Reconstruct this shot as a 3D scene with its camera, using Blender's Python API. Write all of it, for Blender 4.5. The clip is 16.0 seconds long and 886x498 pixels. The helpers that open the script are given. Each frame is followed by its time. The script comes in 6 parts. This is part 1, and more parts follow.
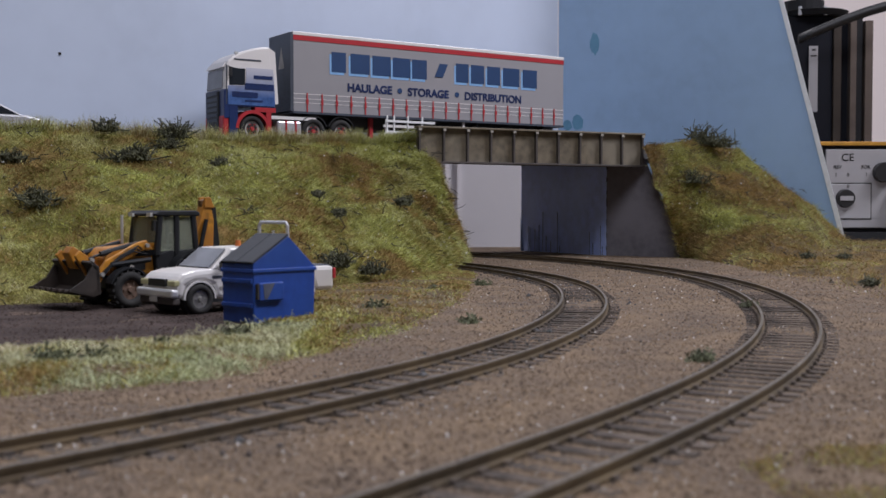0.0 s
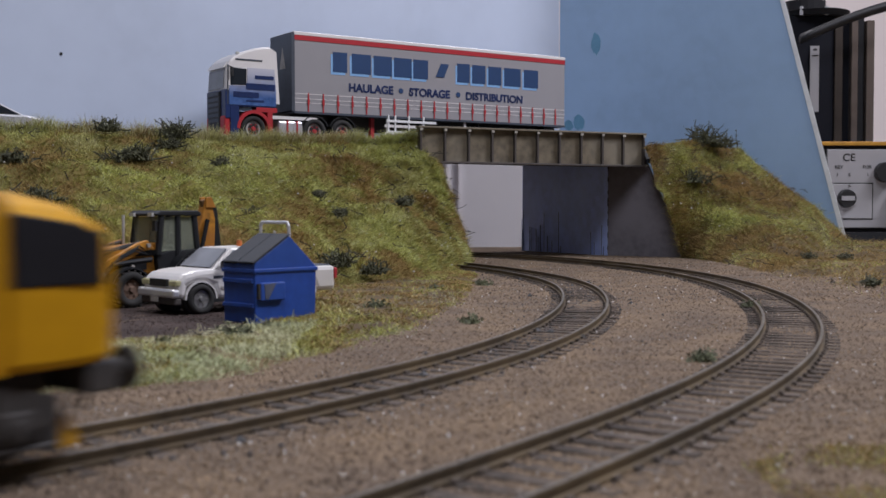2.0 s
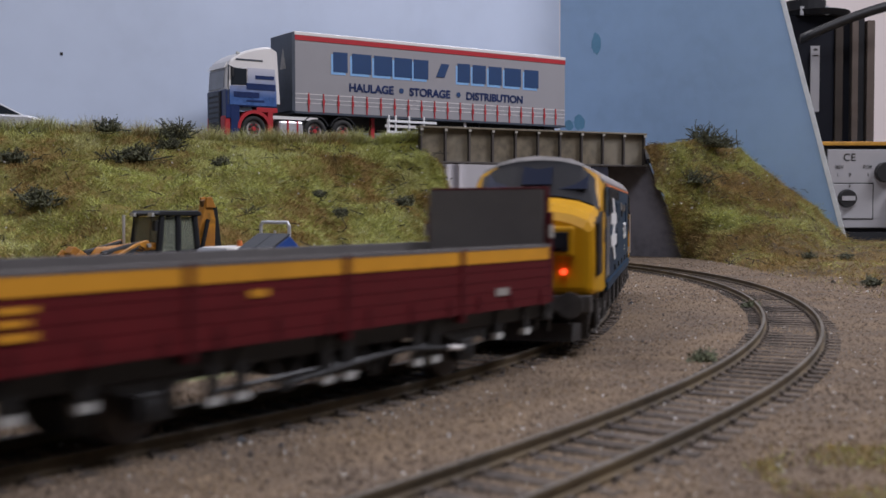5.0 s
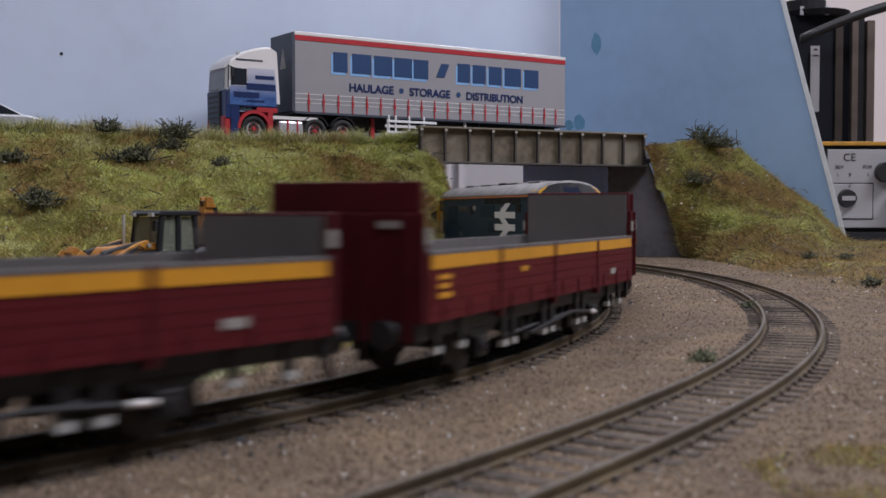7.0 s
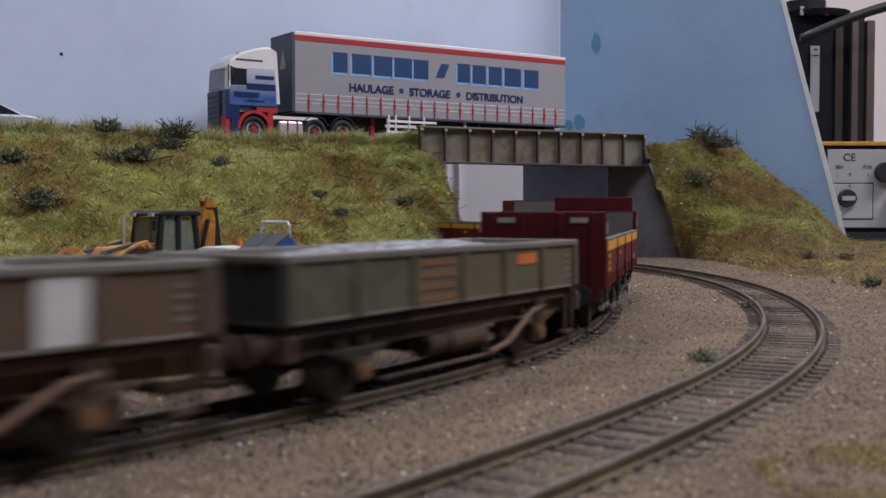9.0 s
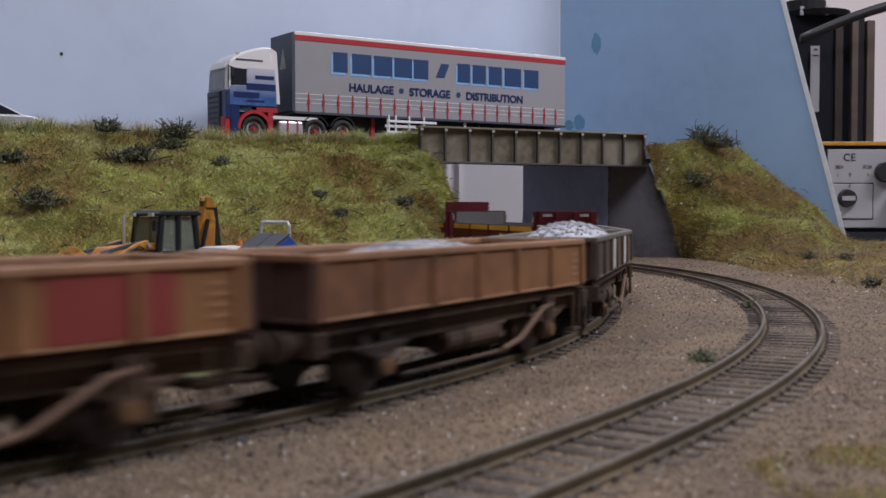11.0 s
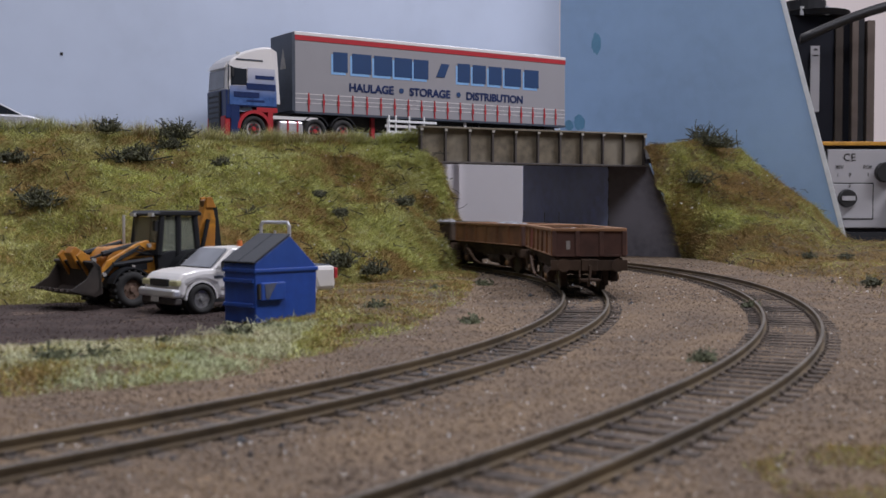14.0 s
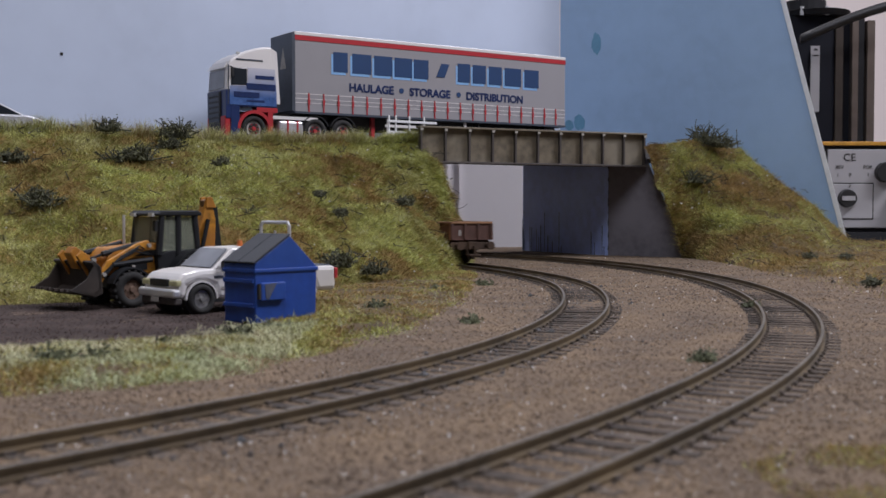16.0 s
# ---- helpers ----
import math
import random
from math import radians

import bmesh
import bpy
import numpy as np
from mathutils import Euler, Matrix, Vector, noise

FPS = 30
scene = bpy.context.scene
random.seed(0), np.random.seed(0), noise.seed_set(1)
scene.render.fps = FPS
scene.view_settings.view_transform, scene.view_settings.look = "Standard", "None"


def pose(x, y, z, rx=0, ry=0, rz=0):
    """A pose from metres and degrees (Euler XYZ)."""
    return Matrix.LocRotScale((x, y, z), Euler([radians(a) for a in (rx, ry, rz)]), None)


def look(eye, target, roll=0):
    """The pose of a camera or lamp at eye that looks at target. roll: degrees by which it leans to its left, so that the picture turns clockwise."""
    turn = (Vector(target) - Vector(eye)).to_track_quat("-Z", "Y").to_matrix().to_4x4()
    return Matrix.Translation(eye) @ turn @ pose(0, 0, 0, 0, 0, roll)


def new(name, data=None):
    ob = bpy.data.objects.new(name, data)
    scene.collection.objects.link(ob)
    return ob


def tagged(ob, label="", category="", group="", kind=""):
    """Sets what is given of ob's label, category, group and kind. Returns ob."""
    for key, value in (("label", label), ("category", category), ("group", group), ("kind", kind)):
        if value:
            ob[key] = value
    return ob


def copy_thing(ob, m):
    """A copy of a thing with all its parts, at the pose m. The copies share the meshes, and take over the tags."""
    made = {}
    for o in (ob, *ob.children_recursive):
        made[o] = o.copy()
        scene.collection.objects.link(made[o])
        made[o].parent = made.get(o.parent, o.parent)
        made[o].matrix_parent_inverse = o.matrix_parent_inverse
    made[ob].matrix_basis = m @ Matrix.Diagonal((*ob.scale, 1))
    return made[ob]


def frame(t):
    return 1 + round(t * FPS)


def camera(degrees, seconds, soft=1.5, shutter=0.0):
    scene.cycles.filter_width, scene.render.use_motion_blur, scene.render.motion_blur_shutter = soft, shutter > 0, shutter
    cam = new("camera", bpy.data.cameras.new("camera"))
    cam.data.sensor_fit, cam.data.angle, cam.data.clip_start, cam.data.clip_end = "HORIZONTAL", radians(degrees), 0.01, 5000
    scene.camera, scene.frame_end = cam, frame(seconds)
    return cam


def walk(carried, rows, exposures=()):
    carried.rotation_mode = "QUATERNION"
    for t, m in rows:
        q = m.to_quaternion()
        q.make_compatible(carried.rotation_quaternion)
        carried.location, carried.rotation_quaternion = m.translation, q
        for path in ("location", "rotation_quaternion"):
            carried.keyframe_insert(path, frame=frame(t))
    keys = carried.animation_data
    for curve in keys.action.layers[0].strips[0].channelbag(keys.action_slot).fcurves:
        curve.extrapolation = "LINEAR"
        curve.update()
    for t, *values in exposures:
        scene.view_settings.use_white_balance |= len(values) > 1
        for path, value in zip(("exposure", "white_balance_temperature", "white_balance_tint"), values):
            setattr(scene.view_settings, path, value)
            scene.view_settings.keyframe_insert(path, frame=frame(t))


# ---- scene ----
# A small model-railway scene, about 1:76. Lengths below are millimetres unless a name says otherwise.
MM = 0.001
cam = camera(42.81, 16.0, soft=1.5, shutter=0.9)
cam.data.dof.use_dof, cam.data.dof.focus_distance, cam.data.dof.aperture_fstop = True, 0.68, 42.0
EYE_Z = 34.86


def cam_pose(yaw):
    return pose(0, 0, EYE_Z * MM, 90 - 1.977, 0, yaw)


walk(cam, [(0.0, cam_pose(-0.045)), (1.5, cam_pose(0.0)), (3.0, cam_pose(0.035)), (9.0, cam_pose(0.035)), (16.0, cam_pose(0.04))],
     exposures=[(0.0, 0.0), (16.0, 0.0)])

# ---- light: four unseen area lamps, added out of view above the layout ----
world = bpy.data.worlds.new("world")
scene.world = world
world.use_nodes = True
world.node_tree.nodes["Background"].inputs[0].default_value = (0.7, 0.8, 1.0, 1)
world.node_tree.nodes["Background"].inputs[1].default_value = 0.2


def unseen_lamp(x, y, z, w, h, watts, colour):
    data = bpy.data.lights.new("unseen_lamp_light", "AREA")
    data.shape, data.size, data.size_y, data.energy, data.color = "RECTANGLE", w, h, watts, colour
    ob = new("unseen_lamp_light", data)
    ob.matrix_world = look((x, y, z), (x * 0.4 + 0.05, y * 0.4 + 0.35, 0.0))
    return ob


# Two key lamps on the right, placed to follow the shading; no fitting seen.
unseen_lamp(1.3, 0.55, 1.6, 0.6, 0.45, 24.0, (0.88, 0.88, 1.0))
unseen_lamp(1.4, 0.78, 1.4, 0.3, 0.22, 12.0, (0.9, 0.89, 1.0))
# Near lamp, added to brighten the foreground more than the far ballast.
unseen_lamp(0.1, -0.2, 1.35, 0.9, 0.5, 12.8, (0.87, 0.88, 1.0))
# Back lamp, added to brighten the white wall behind the bridge opening.
unseen_lamp(-0.7, 1.55, 2.1, 1.2, 0.4, 30.0, (0.95, 0.92, 1.0))


# ---- materials ----
def mat(name, colour, rough=0.6, metal=0.0, scale=400.0, vary=0.25, bump=0.15, tint=None, coarse=0.12, island=0.0, obj=0.0, emit=0.0, spec=0.5):
    m = bpy.data.materials.new(name)
    m.use_nodes = True
    nt = m.node_tree
    n, l = nt.nodes, nt.links
    b = n["Principled BSDF"]
    b.inputs["Roughness"].default_value, b.inputs["Metallic"].default_value = rough, metal
    b.inputs["Specular IOR Level"].default_value = spec
    c = (*colour, 1)
    dark = (*[v * (1 - vary) for v in colour], 1)
    t2 = (*(tint or [min(1, v * (1 + vary * 0.6)) for v in colour]), 1)
    co = n.new("ShaderNodeTexCoord")
    fine, big = n.new("ShaderNodeTexNoise"), n.new("ShaderNodeTexNoise")
    for q, sc in ((fine, scale), (big, scale * coarse)):
        q.inputs["Scale"].default_value, q.inputs["Detail"].default_value = sc, 4
        l.new(co.outputs["Object"], q.inputs["Vector"])
    r1, r2 = n.new("ShaderNodeMapRange"), n.new("ShaderNodeMapRange")
    r1.inputs[1].default_value, r1.inputs[2].default_value = 0.35, 0.65
    r2.inputs[1].default_value, r2.inputs[2].default_value = 0.4, 0.68
    l.new(fine.outputs["Fac"], r1.inputs[0])
    l.new(big.outputs["Fac"], r2.inputs[0])
    m1, m2 = n.new("ShaderNodeMix"), n.new("ShaderNodeMix")
    m1.data_type = m2.data_type = "RGBA"
    m1.inputs[6].default_value, m1.inputs[7].default_value = dark, c
    l.new(r1.outputs[0], m1.inputs[0])
    m2.inputs[7].default_value = t2
    l.new(m1.outputs[2], m2.inputs[6])
    l.new(r2.outputs[0], m2.inputs[0])
    out = m2.outputs[2]
    if island or obj:
        h = n.new("ShaderNodeHueSaturation")
        src = n.new("ShaderNodeNewGeometry").outputs["Random Per Island"] if island else n.new("ShaderNodeObjectInfo").outputs["Random"]
        r3 = n.new("ShaderNodeMapRange")
        k = island or obj
        r3.inputs[3].default_value, r3.inputs[4].default_value = 1 - k, 1 + k
        l.new(src, r3.inputs[0])
        l.new(r3.outputs[0], h.inputs["Value"])
        l.new(out, h.inputs["Color"])
        out = h.outputs[0]
    l.new(out, b.inputs["Base Color"])
    if bump:
        bp = n.new("ShaderNodeBump")
        bp.inputs["Strength"].default_value, bp.inputs["Distance"].default_value = bump, 0.0004
        l.new(fine.outputs["Fac"], bp.inputs["Height"])
        l.new(bp.outputs[0], b.inputs["Normal"])
    if emit:
        b.inputs["Emission Color"].default_value, b.inputs["Emission Strength"].default_value = c, emit
    return m


SKY_BLUE = mat("painted_sky_board", (0.47, 0.53, 0.64), 0.85, scale=60, vary=0.05, bump=0.12, coarse=0.2)
SKY_BLUE_R = mat("painted_sky_board_deeper", (0.31, 0.455, 0.66), 0.7, spec=0.3, scale=90, vary=0.07, bump=0.2, coarse=0.2)
BOARD_EDGE = mat("white_board_edge", (0.75, 0.78, 0.8), 0.8, vary=0.1)
BLUE_STAIN = mat("darker_blue_paint_spot", (0.13, 0.3, 0.45), 0.8, vary=0.15)
WHITE_WALL = mat("white_foam_board", (0.72, 0.68, 0.68), 0.8, scale=30, vary=0.04, bump=0.02)
BLUE_WALL = mat("streaky_blue_paint", (0.44, 0.56, 1.0), 0.6, scale=120, vary=0.2, bump=0.2)
ABUT = mat("dark_grey_abutment_paint", (0.15, 0.142, 0.16), 0.85, scale=200, vary=0.3)
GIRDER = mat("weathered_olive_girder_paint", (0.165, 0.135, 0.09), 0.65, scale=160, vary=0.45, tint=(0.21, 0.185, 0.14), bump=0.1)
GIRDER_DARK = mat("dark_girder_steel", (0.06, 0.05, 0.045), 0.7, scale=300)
RIVET = mat("pale_worn_bolt_plate", (0.34, 0.32, 0.28), 0.6)
ROAD = mat("model_road_grey", (0.09, 0.09, 0.09), 0.9, scale=500)
BALLAST = mat("brown_ballast", (0.142, 0.106, 0.078), 0.9, spec=0.2, scale=1300, vary=0.4, bump=0.8, tint=(0.178, 0.126, 0.081), coarse=0.03)
PAINT_STREAK = mat("dark_blue_paint_run", (0.14, 0.17, 0.28), 0.8)
STONE = mat("loose_ballast_stone", (0.21, 0.157, 0.115), 0.9, spec=0.2, scale=900, vary=0.3, bump=0.3, island=0.5, tint=(0.255, 0.184, 0.118), coarse=0.04)
YARD = mat("grey_yard_gravel", (0.052, 0.039, 0.035), 0.9, spec=0.1, scale=800, vary=0.4, bump=0.8, coarse=0.06)
SOIL = mat("earth_and_turf", (0.17, 0.15, 0.05), 0.95, spec=0.1, scale=250, vary=0.4, bump=1.0, tint=(0.22, 0.17, 0.06), coarse=0.12)
VERGE_SOIL = mat("dark_bare_earth", (0.1, 0.073, 0.045), 0.95, spec=0.1, scale=300, vary=0.45, bump=1.0, tint=(0.14, 0.105, 0.055), coarse=0.1)
GRASS = mat("olive_static_grass", (0.33, 0.3, 0.085), 0.8, scale=60, vary=0.25, bump=0, island=0.45, spec=0.3, tint=(0.36, 0.38, 0.1), coarse=0.35)
GRASS_DRY = mat("dry_static_grass", (0.32, 0.215, 0.08), 0.85, scale=60, vary=0.25, bump=0, island=0.45, spec=0.3)
GRASS_BRIGHT = mat("fresh_green_scatter", (0.5, 0.52, 0.15), 0.8, scale=70, vary=0.25, bump=0, island=0.45, spec=0.3, tint=(0.48, 0.46, 0.2))
GRASS_PALE = mat("pale_flock_grass", (0.5, 0.54, 0.32), 0.9, scale=70, vary=0.2, bump=0, island=0.25, tint=(0.6, 0.54, 0.36))
BUSH = mat("dark_green_foliage_clump", (0.062, 0.064, 0.034), 0.85, scale=300, vary=0.4, bump=0.2, island=0.5)
WEED = mat("green_weed_leaf", (0.09, 0.098, 0.05), 0.85, scale=300, vary=0.4, bump=0, island=0.4)
TWIG = mat("dark_twig", (0.055, 0.05, 0.038), 0.9)
RAIL = mat("grimy_rail_side", (0.082, 0.06, 0.035), 0.75, spec=0.3, scale=300, vary=0.35, tint=(0.13, 0.092, 0.048))
RAIL_TOP = mat("dull_rail_head", (0.12, 0.105, 0.085), 0.5, 0.3, scale=300, vary=0.3)
SLEEPER = mat("dark_sleeper", (0.08, 0.067, 0.058), 0.9, spec=0.2, scale=400, vary=0.45, obj=0.3, tint=(0.105, 0.084, 0.068))
ROOM_WALL = mat("room_wall_paint", (0.86, 0.77, 0.74), 0.9, scale=5, vary=0.03, bump=0)
# Grey for the unseen walls and ceiling, chosen to limit bounced fill.
ROOM_PLAIN = mat("low_bounce_room_grey", (0.3, 0.29, 0.29), 0.9, scale=5, vary=0.05, bump=0)
ROOM_FLOOR = mat("room_floor", (0.2, 0.17, 0.14), 0.8, scale=8)
BLACK = mat("black_plastic", (0.012, 0.012, 0.013), 0.5, scale=200, vary=0.2, bump=0.05)
DARK = mat("near_black_brown", (0.03, 0.027, 0.025), 0.75, scale=300, vary=0.4)
# Grey base colour stands in for the pale reflection on the panes.
GLASS_GREY = mat("glazing_painted_reflection", (0.24, 0.25, 0.27), 0.1, scale=60, vary=0.25, bump=0)
WHITE = mat("white_paint", (0.75, 0.75, 0.75), 0.4, scale=200, vary=0.04, bump=0)
CHROME = mat("bright_metal", (0.66, 0.66, 0.67), 0.35, 0.6, scale=200, vary=0.1, bump=0.05)
GLASS = mat("dark_glazing", (0.02, 0.024, 0.03), 0.12, spec=0.25, scale=50, vary=0.05, bump=0)


# ---- mesh building ----
class Shape:
    """Collects vertices and faces, in millimetres."""

    def __init__(self):
        self.v, self.f = [], []

    def add(self, verts, faces):
        k = len(self.v)
        self.v += [tuple(p) for p in verts]
        self.f += [tuple(i + k for i in f) for f in faces]
        return self

    def box(self, x0, x1, y0, y1, z0, z1, m=None):
        p = [(x, y, z) for z in (z0, z1) for x, y in ((x0, y0), (x1, y0), (x1, y1), (x0, y1))]
        if m is not None:
            p = [m @ Vector(q) for q in p]
        return self.add(p, [(3, 2, 1, 0), (4, 5, 6, 7), (0, 1, 5, 4), (1, 2, 6, 5), (2, 3, 7, 6), (3, 0, 4, 7)])

    def cyl(self, c, axis, r, h, n=14, r2=None):
        """A cylinder or cone centred at c along axis."""
        a = Vector(axis).normalized()
        u = a.orthogonal().normalized()
        w = a.cross(u)
        r2 = r if r2 is None else r2
        c = Vector(c)
        ring = [(c + a * s * h / 2 + (u * math.cos(k * math.tau / n) + w * math.sin(k * math.tau / n)) * q) for s, q in ((-1, r), (1, r2)) for k in range(n)]
        fs = [(k, (k + 1) % n, n + (k + 1) % n, n + k) for k in range(n)] + [tuple(range(n - 1, -1, -1)), tuple(range(n, 2 * n))]
        return self.add(ring, fs)

    def tube(self, pts, r, n=6):
        for a, b in zip(pts, pts[1:]):
            a, b = Vector(a), Vector(b)
            self.cyl((a + b) / 2, b - a, r, (b - a).length + r * 0.6, n)
        return self

    def loft(self, rings, closed=True, caps=True):
        """Skins rings of equal count."""
        n = len(rings[0])
        vs = [p for r in rings for p in r]
        fs = []
        for i in range(len(rings) - 1):
            for k in range(n if closed else n - 1):
                a, b = i * n + k, i * n + (k + 1) % n
                fs.append((a, b, b + n, a + n))
        if caps and closed:
            fs += [tuple(range(n - 1, -1, -1)), tuple(range((len(rings) - 1) * n, len(rings) * n))]
        return self.add(vs, fs)

    def prism(self, prof, y0, y1):
        """Extrudes an outline given in x and z along y."""
        return self.loft([[(x, y0, z) for x, z in prof], [(x, y1, z) for x, z in prof]])


def mesh_of(name, s, material, smooth=False):
    me = bpy.data.meshes.new(name)
    me.from_pydata([(x * MM, y * MM, z * MM) for x, y, z in s.v], [], s.f)
    bm = bmesh.new()
    bm.from_mesh(me)
    bmesh.ops.recalc_face_normals(bm, faces=bm.faces) if len(bm.faces) < 60000 else None
    bm.to_mesh(me)
    bm.free()
    for q in material if isinstance(material, (list, tuple)) else [material]:
        me.materials.append(q)
    if smooth:
        me.polygons.foreach_set("use_smooth", [True] * len(me.polygons))
    return me


def part(name, s, material, parent=None, label="", bevel=0.0, smooth=False, kind="", at=None):
    ob = new(name, mesh_of(name, s, material, smooth))
    if parent is not None:
        ob.parent = parent
    if at is not None:
        ob.matrix_basis = at
    if bevel:
        md = ob.modifiers.new("bevel", "BEVEL")
        md.width, md.segments, md.limit_method, md.angle_limit = bevel * MM, 2, "ANGLE", radians(40)
    if label or kind:
        tagged(ob, label, kind=kind)
    return ob


def thing(name, label, category, group="", m=None):
    ob = new(name)
    ob.empty_display_size = 0.01
    tagged(ob, label, category, group)
    if m is not None:
        ob.matrix_basis = m
    return ob


def mpose(x, y, z, rx=0, ry=0, rz=0):
    return pose(x * MM, y * MM, z * MM, rx, ry, rz)


# ---- the two track lines: a start, a heading and how the curve tightens ----
def track_line(x, y, heading, curv, first, last, tight=0.0):
    """Points every millimetre from first to last along the line."""
    line, a, px, py = {}, heading, x, y
    for s in range(0, last + 1):
        line[s] = (px, py, a)
        if s < 720:
            q = s / 240.0
            i = min(2, int(q))
            k = curv[i] + (curv[i + 1] - curv[i]) * (q - i) + (tight if 510 <= s < 620 else 0.0)
        else:
            k = 0.0017 if a < math.pi else 0.0
        px, py = px + math.cos(a + k / 2), py + math.sin(a + k / 2)
        a += k
    for s in range(-1, first - 1, -1):
        line[s] = (x + math.cos(heading) * s, y + math.sin(heading) * s, heading)
    return line


LEFT_LINE = track_line(-149.2, 51.7, 0.9732, (-0.001647, 0.002339, 0.001261, 0.001682), -1500, 2300, 0.0009)
RIGHT_LINE = track_line(-74.3, 28.4, 1.0196, (-0.001236, 0.001683, 0.001238, 0.001734), -900, 1700)


def beside(line, s, off):
    """The point off millimetres to the left of the line at s."""
    x, y, a = line[s]
    return x - math.sin(a) * off, y + math.cos(a) * off


# ---- the setting ----
def spaced(lo, hi, fine_lo, fine_hi, fine, coarse):
    out = list(np.arange(lo, fine_lo, coarse)) + list(np.arange(fine_lo, fine_hi, fine)) + list(np.arange(fine_hi, hi + coarse, coarse))
    return [float(v) for v in out]


def grid_sheet(xs, ys, height):
    s = Shape()
    nx = len(xs)
    s.v = [(x, y, height(x, y)) for y in ys for x in xs]
    s.f = [(j * nx + i, j * nx + i + 1, j * nx + i + 1 + nx, j * nx + i + nx) for j in range(len(ys) - 1) for i in range(nx - 1)]
    return s


def ground_height(x, y):
    n = noise.noise(Vector((x * 0.35, y * 0.35, 0.0))) * 0.35 + noise.noise(Vector((x * 0.03, y * 0.03, 3.0))) * 0.5
    return -2.56 + n * 0.6


ground = part("ground", grid_sheet(spaced(-1500, 1500, -260, 260, 3.0, 60), spaced(-1400, 1120, 110, 960, 3.0, 60), ground_height), BALLAST, smooth=True)
tagged(ground, "brown granular ballast covering the layout baseboard", "ground", kind="structure")


def lofted_bank(low, high, rows, relief, seed, prof):
    """A sheet between a low and a high line with rows strips up the slope and lumpy relief."""
    cols = 10
    def dense(line):
        out = []
        for a, b in zip(line, line[1:]):
            out += [tuple(p + (q - p) * k / cols for p, q in zip(a, b)) for k in range(cols)]
        return out + [line[-1]]
    lo, hi = dense(low), dense(high)
    s = Shape()
    n = len(lo)
    for j in range(rows + 1):
        w = j / rows
        for a, b in zip(lo, hi):
            x, y = a[0] + (b[0] - a[0]) * w, a[1] + (b[1] - a[1]) * w
            z = a[2] + (b[2] - a[2]) * prof(w)
            k = relief * min(1.0, 3.2 * w, max(0.25, 4.0 * (1 - w)))
            d = 0.7 * noise.noise(Vector((x * 0.025, y * 0.025, z * 0.03 + seed))) + 0.6 * noise.noise(Vector((x * 0.07, y * 0.07, z * 0.09 + seed)))
            s.v.append((x + d * k * 0.3, y - d * k * 0.6, z + d * k))
    s.f = [(j * n + i, j * n + i + 1, (j + 1) * n + i + 1, (j + 1) * n + i) for j in range(rows) for i in range(n - 1)]
    return s


TOE = [(-520, 250, -4), (-420, 330, -4), (-300, 400, -4), (-172, 439, -4), (-110, 470, -4), (-60, 520, -4), (-20, 600, -4), (5, 700, -4), (16, 780, -4), (19, 835, -4)]
CREST = [(-620, 462, 80), (-500, 535, 81), (-330, 640, 82.5), (-266, 680, 83.5), (-200, 720, 83), (-130, 766, 82), (-80, 797, 82.5), (-42, 820, 84), (-20, 832, 84), (-14, 850, 83)]
LEFT_BANK = lofted_bank(TOE, CREST, 40, 12.0, 1.0, lambda w: w ** 0.85)
bank = part("embankment", LEFT_BANK, SOIL, smooth=True)
tagged(bank, "grass-covered sloping embankment below the model road", "embankment", kind="structure")
R_TOE = [(185, 879, -4), (193, 870, -4), (196, 830, -4), (197, 780, -4), (195, 720, -4), (189, 660, -4), (183, 464, -4), (186, 250, -4), (190, 60, -4)]
R_TOP = [(159, 898, 85), (206, 950, 93), (268, 1024, 90), (299, 1016, 62), (329, 1006, 38), (358, 998, 8), (460, 900, 4), (520, 700, 2), (560, 60, 0)]
RIGHT_BANK = lofted_bank(R_TOE, R_TOP, 34, 9.0, 7.0, lambda w: w ** 0.85)
rbank = part("embankment", RIGHT_BANK, VERGE_SOIL, smooth=True)
tagged(rbank, "grassy bank falling away beside the bridge abutment", "embankment", kind="structure")
V_NEAR = [(-300, -10, -4), (-160, 150, -4), (-86, 218, -4), (-62, 232, -4), (-47, 247, -4), (-27, 291, -4), (-6, 342, -4), (14, 494, -4), (21, 661, -4)]
V_FAR = [(-330, 200, -4), (-200, 300, -4), (-124, 316, -4), (-95, 325, -4), (-66, 345, -4), (-56, 392, -4), (-58, 520, -4), (-20, 610, -4), (0, 690, -4)]
VERGE = lofted_bank(V_NEAR, V_FAR, 12, 1.2, 4.0, lambda w: 0)
VERGE.v = [(x, y, z + (2.7 * min(1.0, (i // 81) / 3) if i % 81 > 46 and i // 81 > 3 else 3.2 * math.sin(math.pi * (i // 81) / 12) ** 0.6 if 0 < i // 81 < 12 else 0.0)) for i, (x, y, z) in enumerate(VERGE.v)]
verge = part("verge", VERGE, VERGE_SOIL, smooth=True)
tagged(verge, "low grassy verge between the yard and the track", "verge", kind="structure")
YARD_SHEET = grid_sheet([-420 + 5.0 * i for i in range(80)], [215 + 5.0 * i for i in range(70)],
                        lambda x, y: -2.35 + 0.25 * noise.noise(Vector((x * 0.3, y * 0.3, 9.0))) - (3 if y < 300 - 0.12 * (x + 124) or (y - 316) * 0.9 < (x + 60) * 1.2 - 40 or (x > -54 and y > 385) else 0))
yard = part("yard", YARD_SHEET, YARD, smooth=True)
tagged(yard, "grey gravel yard surface beside the embankment", "yard", kind="structure")

